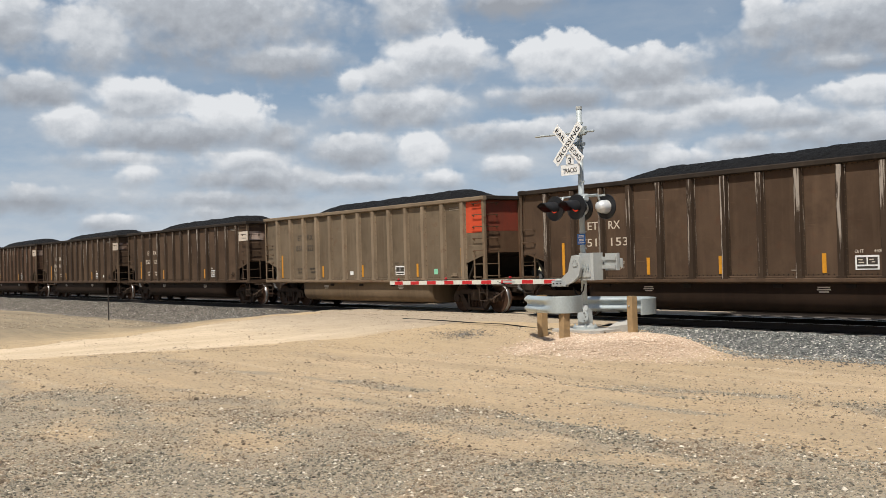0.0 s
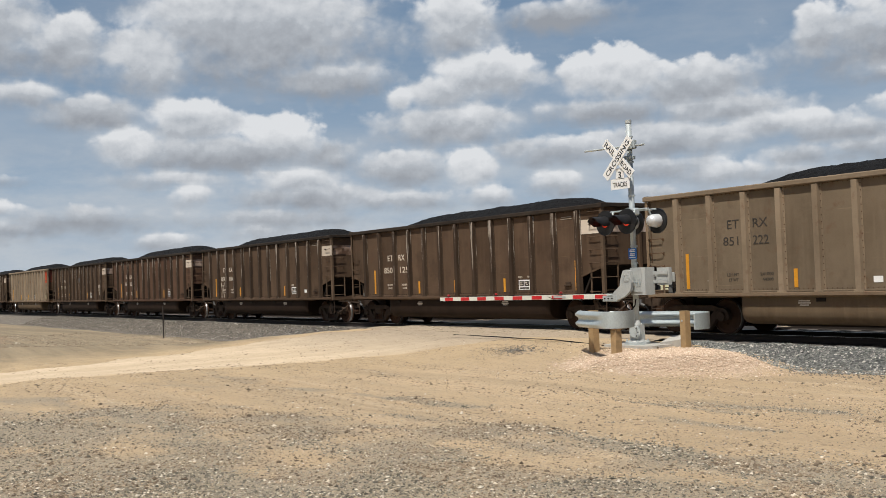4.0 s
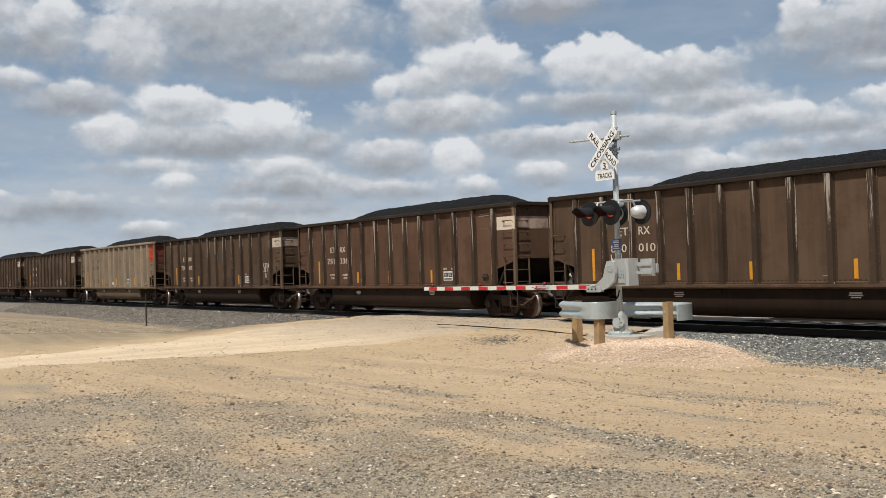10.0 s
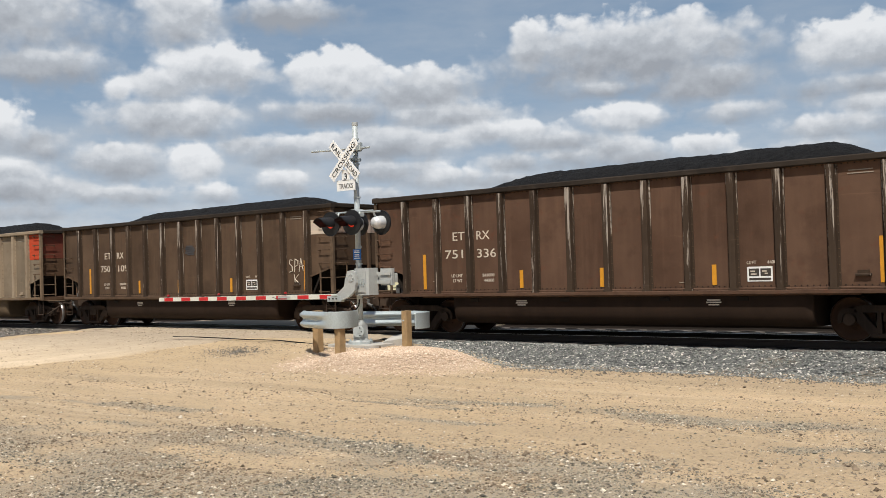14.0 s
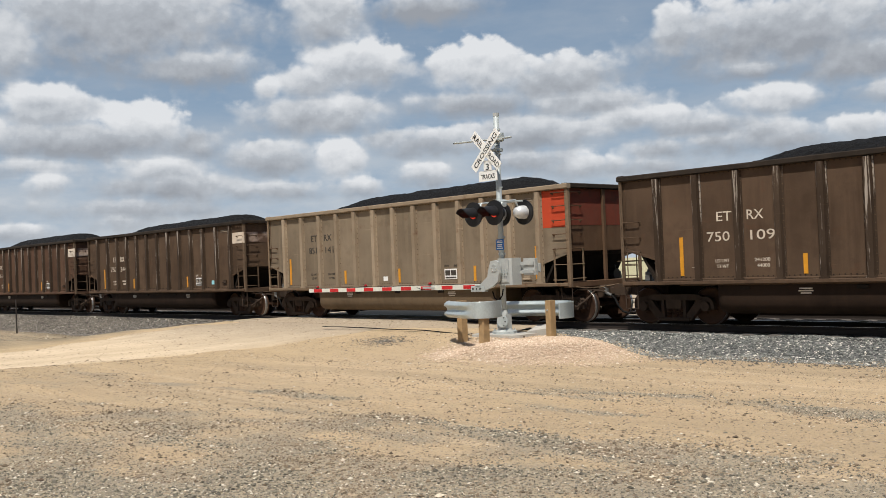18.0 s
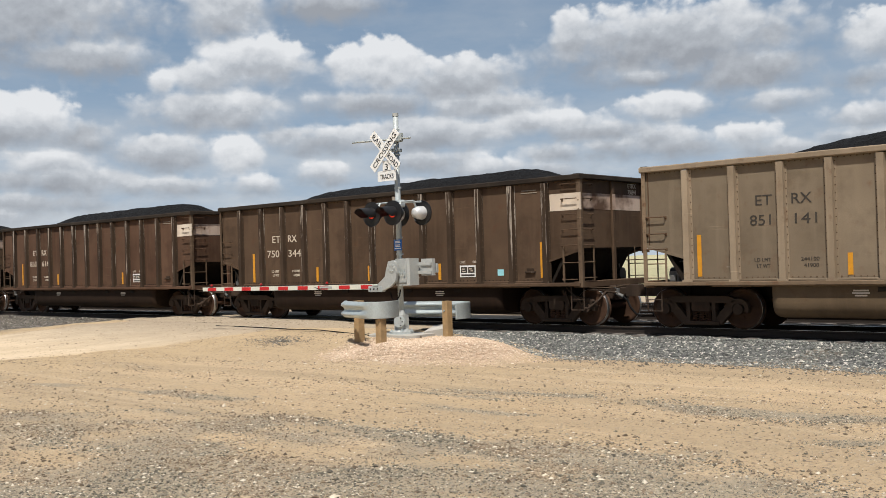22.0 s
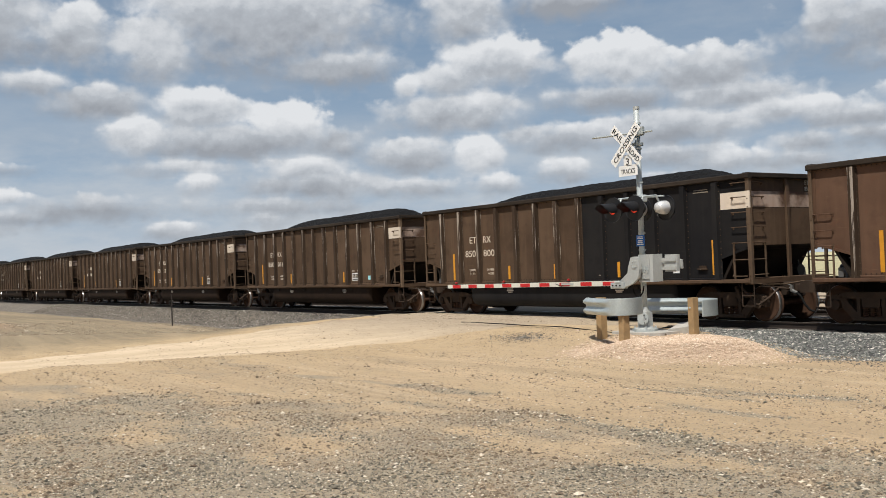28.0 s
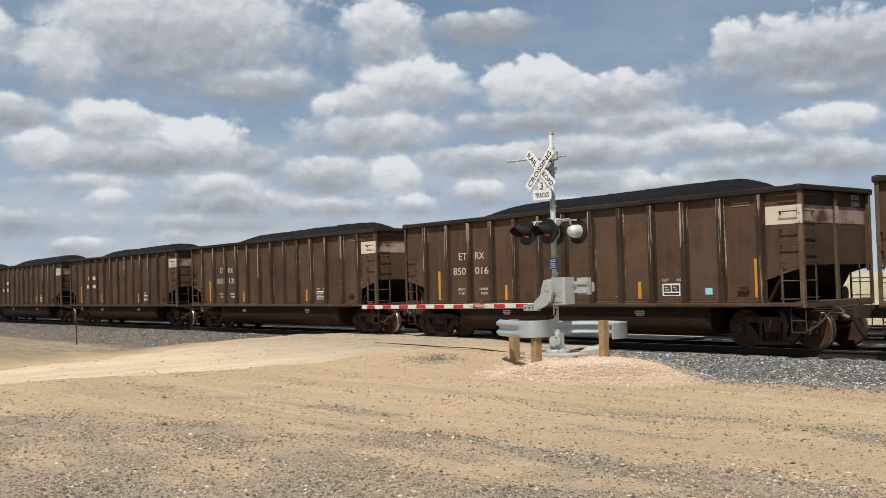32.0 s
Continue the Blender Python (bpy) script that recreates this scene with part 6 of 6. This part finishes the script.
cloud(75.2, 3.8, 3.79, 0.63, 0.3); cloud(70.6, 2.5, 1.61, 0.45, 0.6); cloud(47.5, 14.5, 3.22, 0.75, 0.3); cloud(39.7, 10.5, 2.95, 0.77, 0.5)
cloud(39.4, 9.0, 3.33, 0.65, 0.75); cloud(35.2, 7.8, 3.30, 0.64, 0.85); cloud(28.7, 8.2, 2.39, 0.68, 0.9); cloud(32.1, 7.1, 3.26, 0.63, 0.55)
cloud(39.5, 5.3, 2.02, 0.58, 0.8); cloud(28.2, 6.0, 3.19, 0.56, 0.5); cloud(34.7, 6.0, 2.64, 0.51, 0.5); cloud(42.8, 4.4, 1.31, 0.46, 0.7)
cloud(35.3, 5.1, 1.94, 0.39, 0.5); cloud(24.4, 6.3, 1.53, 0.55, 0.85); cloud(27.8, 11.7, 7.33, 1.98, 0.5); cloud(33.7, 12.4, 1.37, 1.53, 0.68)
cloud(29.3, 10.0, 2.68, 0.48, 0.62); cloud(22.6, 8.3, 2.32, 0.57, 0.7); cloud(24.1, 9.9, 3.40, 1.15, 0.48); cloud(15.8, 11.2, 3.52, 1.42, 0.85)
cloud(10.2, 10.4, 4.41, 1.65, 0.68); cloud(13.5, 9.1, 5.90, 0.61, 0.42); cloud(14.8, 8.2, 2.88, 0.56, 0.75); cloud(9.9, 8.3, 1.88, 0.60, 0.55)
cloud(28.7, 8.4, 2.35, 0.65, 0.85); cloud(24.6, 6.5, 1.82, 0.64, 0.9); cloud(28.9, 6.6, 2.35, 0.58, 0.65); cloud(17.6, 7.1, 2.92, 0.69, 0.68)
cloud(22.1, 5.5, 2.32, 0.48, 0.5); cloud(18.3, 6.0, 2.61, 0.38, 0.55); cloud(11.6, 6.9, 4.30, 0.55, 0.3); cloud(8.9, 5.1, 3.32, 0.48, 0.4)
cloud(31.8, 6.3, 2.03, 0.45, 0.6)
for i in range(26):                             # the clouds go on overhead and to both sides
    cloud(random.uniform(-12, 112), random.uniform(19, 42), random.uniform(3, 7), random.uniform(1.5, 3), random.uniform(0.3, 0.7))
for az in (92, 98, 104, 110, 4, -2, -9):
    cloud(az, random.uniform(4, 14), random.uniform(2, 4), random.uniform(0.7, 1.4), random.uniform(0.5, 0.9))
tone /= weight
crown /= weight

m, nt, b = nodes_of("cloudy_sky")
nt.nodes.remove(b)
uv = nd(nt, "TexCoord").outputs["UV"]
up = nd(nt, "VectorMath", [(0, uv), (1, (0.12, 0.5, 0.0))], operation="ADD").outputs[0]
stretch = (0.8, 0.95, 1)
drift = noise_of(nt, nd(nt, "Mapping", [("Vector", uv), ("Scale", stretch)]).outputs[0], 1.1, 3, 0.5)
bent = nd(nt, "VectorMath", [(0, nd(nt, "Mapping", [("Vector", uv), ("Scale", (0.8, 1.0, 1))]).outputs[0]), (1, nd(nt, "CombineXYZ", [("X", drift), ("Y", drift)]).outputs[0])], operation="ADD").outputs[0]
edge = noise_of(nt, nd(nt, "Mapping", [("Vector", uv), ("Scale", stretch)]).outputs[0], 0.8, 6, 0.52)
puff1 = nd(nt, "TexVoronoi", [("Vector", bent), ("Scale", 0.9), ("Smoothness", 0.6)], feature="SMOOTH_F1").outputs["Distance"]
puff2 = nd(nt, "TexVoronoi", [("Vector", bent), ("Scale", 2.3), ("Smoothness", 0.5)], feature="SMOOTH_F1").outputs["Distance"]
billow = plus(nt, times(nt, plus(nt, times(nt, puff1, -1.0), 0.42), 0.9), times(nt, plus(nt, times(nt, puff2, -1.0), 0.42), 0.4))
soft1, soft2 = (noise_of(nt, nd(nt, "Mapping", [("Vector", p), ("Scale", stretch)]).outputs[0], 0.6, 6, 0.55) for p in (uv, up))
warp = nd(nt, "Attribute", attribute_name="cover").outputs["Fac"]
lit = nd(nt, "Attribute", attribute_name="tone").outputs["Fac"]
top = nd(nt, "Attribute", attribute_name="crown").outputs["Fac"]
dens = plus(nt, warp, plus(nt, times(nt, plus(nt, edge, -0.48), 1.3), times(nt, plus(nt, billow, 0.06), 0.7)))
relief = plus(nt, times(nt, plus(nt, soft1, times(nt, soft2, -1.0)), 1.15), times(nt, billow, 0.22))
wide = nd(nt, "MapRange", [("Value", top), ("From Min", 0.1), ("From Max", 0.9), ("To Min", 1.0), ("To Max", 0.25)]).outputs[0]
alpha = nd(nt, "MapRange", [("Value", nd(nt, "Math", [(0, dens), (1, wide)], operation="DIVIDE").outputs[0]), ("From Min", -0.5), ("From Max", 1.0)], interpolation_type="SMOOTHSTEP").outputs[0]
shade = plus(nt, plus(nt, lit, relief), times(nt, span(nt, dens, 0.2, 1.3), -0.14))
white = mix(nt, span(nt, shade, 0.0, 0.5), (0.325, 0.345, 0.38), (0.49, 0.52, 0.56))
white = mix(nt, span(nt, shade, 0.45, 1.0), white, (0.775, 0.79, 0.81))
elev = nd(nt, "SeparateXYZ", [("Vector", uv)]).outputs["Y"]
blue = mix(nt, span(nt, elev, 0.0, 7.0), (0.46, 0.535, 0.615), (0.30, 0.405, 0.53))
blue = mix(nt, span(nt, elev, 6.0, 16.0), blue, (0.165, 0.26, 0.395))
veil = times(nt, span(nt, noise_of(nt, nd(nt, "Mapping", [("Vector", uv), ("Scale", (0.09, 0.3, 1))]).outputs[0], 1.0, 6, 0.6), 0.38, 0.7), 0.36)
blue = mix(nt, veil, blue, (0.47, 0.505, 0.55))
low_veil = times(nt, times(nt, span(nt, elev, 10.0, 4.0), span(nt, noise_of(nt, nd(nt, "Mapping", [("Vector", uv), ("Location", (7, 3, 0)), ("Scale", (0.2, 0.55, 1))]).outputs[0], 1.0, 7, 0.6), 0.38, 0.66)), 0.7)
blue = mix(nt, low_veil, blue, (0.57, 0.60, 0.63))
col = mix(nt, times(nt, alpha, 0.95), blue, white)
em = nd(nt, "Emission", [("Color", col), ("Strength", 1.0)])
nt.links.new(em.outputs[0], nt.nodes["Material Output"].inputs["Surface"])
M["sky"] = m
A, E_, R = np.radians(AZ), np.radians(EL), 3000.0
v = np.stack([-np.sin(A) * np.cos(E_) * R, np.cos(A) * np.cos(E_) * R, np.sin(E_) * R + EYE[2]], -1).reshape(-1, 3)
n = len(SKY_AZ)
f = [(j * n + i, j * n + i + 1, (j + 1) * n + i + 1, (j + 1) * n + i) for j in range(len(SKY_EL) - 1) for i in range(n - 1)]
me = bpy.data.meshes.new("sky_backdrop")
me.from_pydata(v.tolist(), [], f)
for name, values in (("cover", cover), ("tone", tone), ("crown", crown)):
    me.attributes.new(name, "FLOAT", "POINT").data.foreach_set("value", values.ravel().astype(np.float32))
lay = me.uv_layers.new(name="UVMap")
uvs = np.stack([AZ.ravel(), EL.ravel()], 1)
loops = np.empty(len(me.loops), np.int32)
me.loops.foreach_get("vertex_index", loops)
lay.data.foreach_set("uv", uvs[loops].ravel())
me.materials.append(m)
tagged(new("sky_backdrop", me), "blue summer sky with rows of flat-bottomed white clouds", "sky", kind="structure")


# ---- what moves: the train and its wheels ----
def along(t):
    """Way of the first car's middle along the track."""
    return 1.68149e-06 * t ** 4 - 1.16743e-04 * t ** 3 + 6.36187e-03 * t ** 2 + 4.78145 * t - 14.701


def motions():
    beats = [2.0 * i for i in range(17)]
    for i, (car, load) in enumerate(zip(CARS, LOADS)):
        rows = [(t, pose(along(t) - i * PITCH, YC, 0)) for t in beats]
        walk(car, rows)
        walk(load, rows)
    fine = [0.1 * i for i in range(321)]
    turned = {}
    for car in CARS:
        for ob in car.children_recursive:
            if not ob.name.startswith(("wheelset", "tread")):
                continue
            place = tuple(round(c, 3) for c in ob.location)
            if place not in turned:
                walk(ob, [(t, Matrix.Translation(place) @ Matrix.Rotation(along(t) / 0.457, 4, "Y")) for t in fine])
                turned[place] = ob.animation_data
            else:
                ob.rotation_mode = "QUATERNION"
                keys = ob.animation_data_create()
                keys.action, keys.action_slot = turned[place].action, turned[place].action_slot


motions()
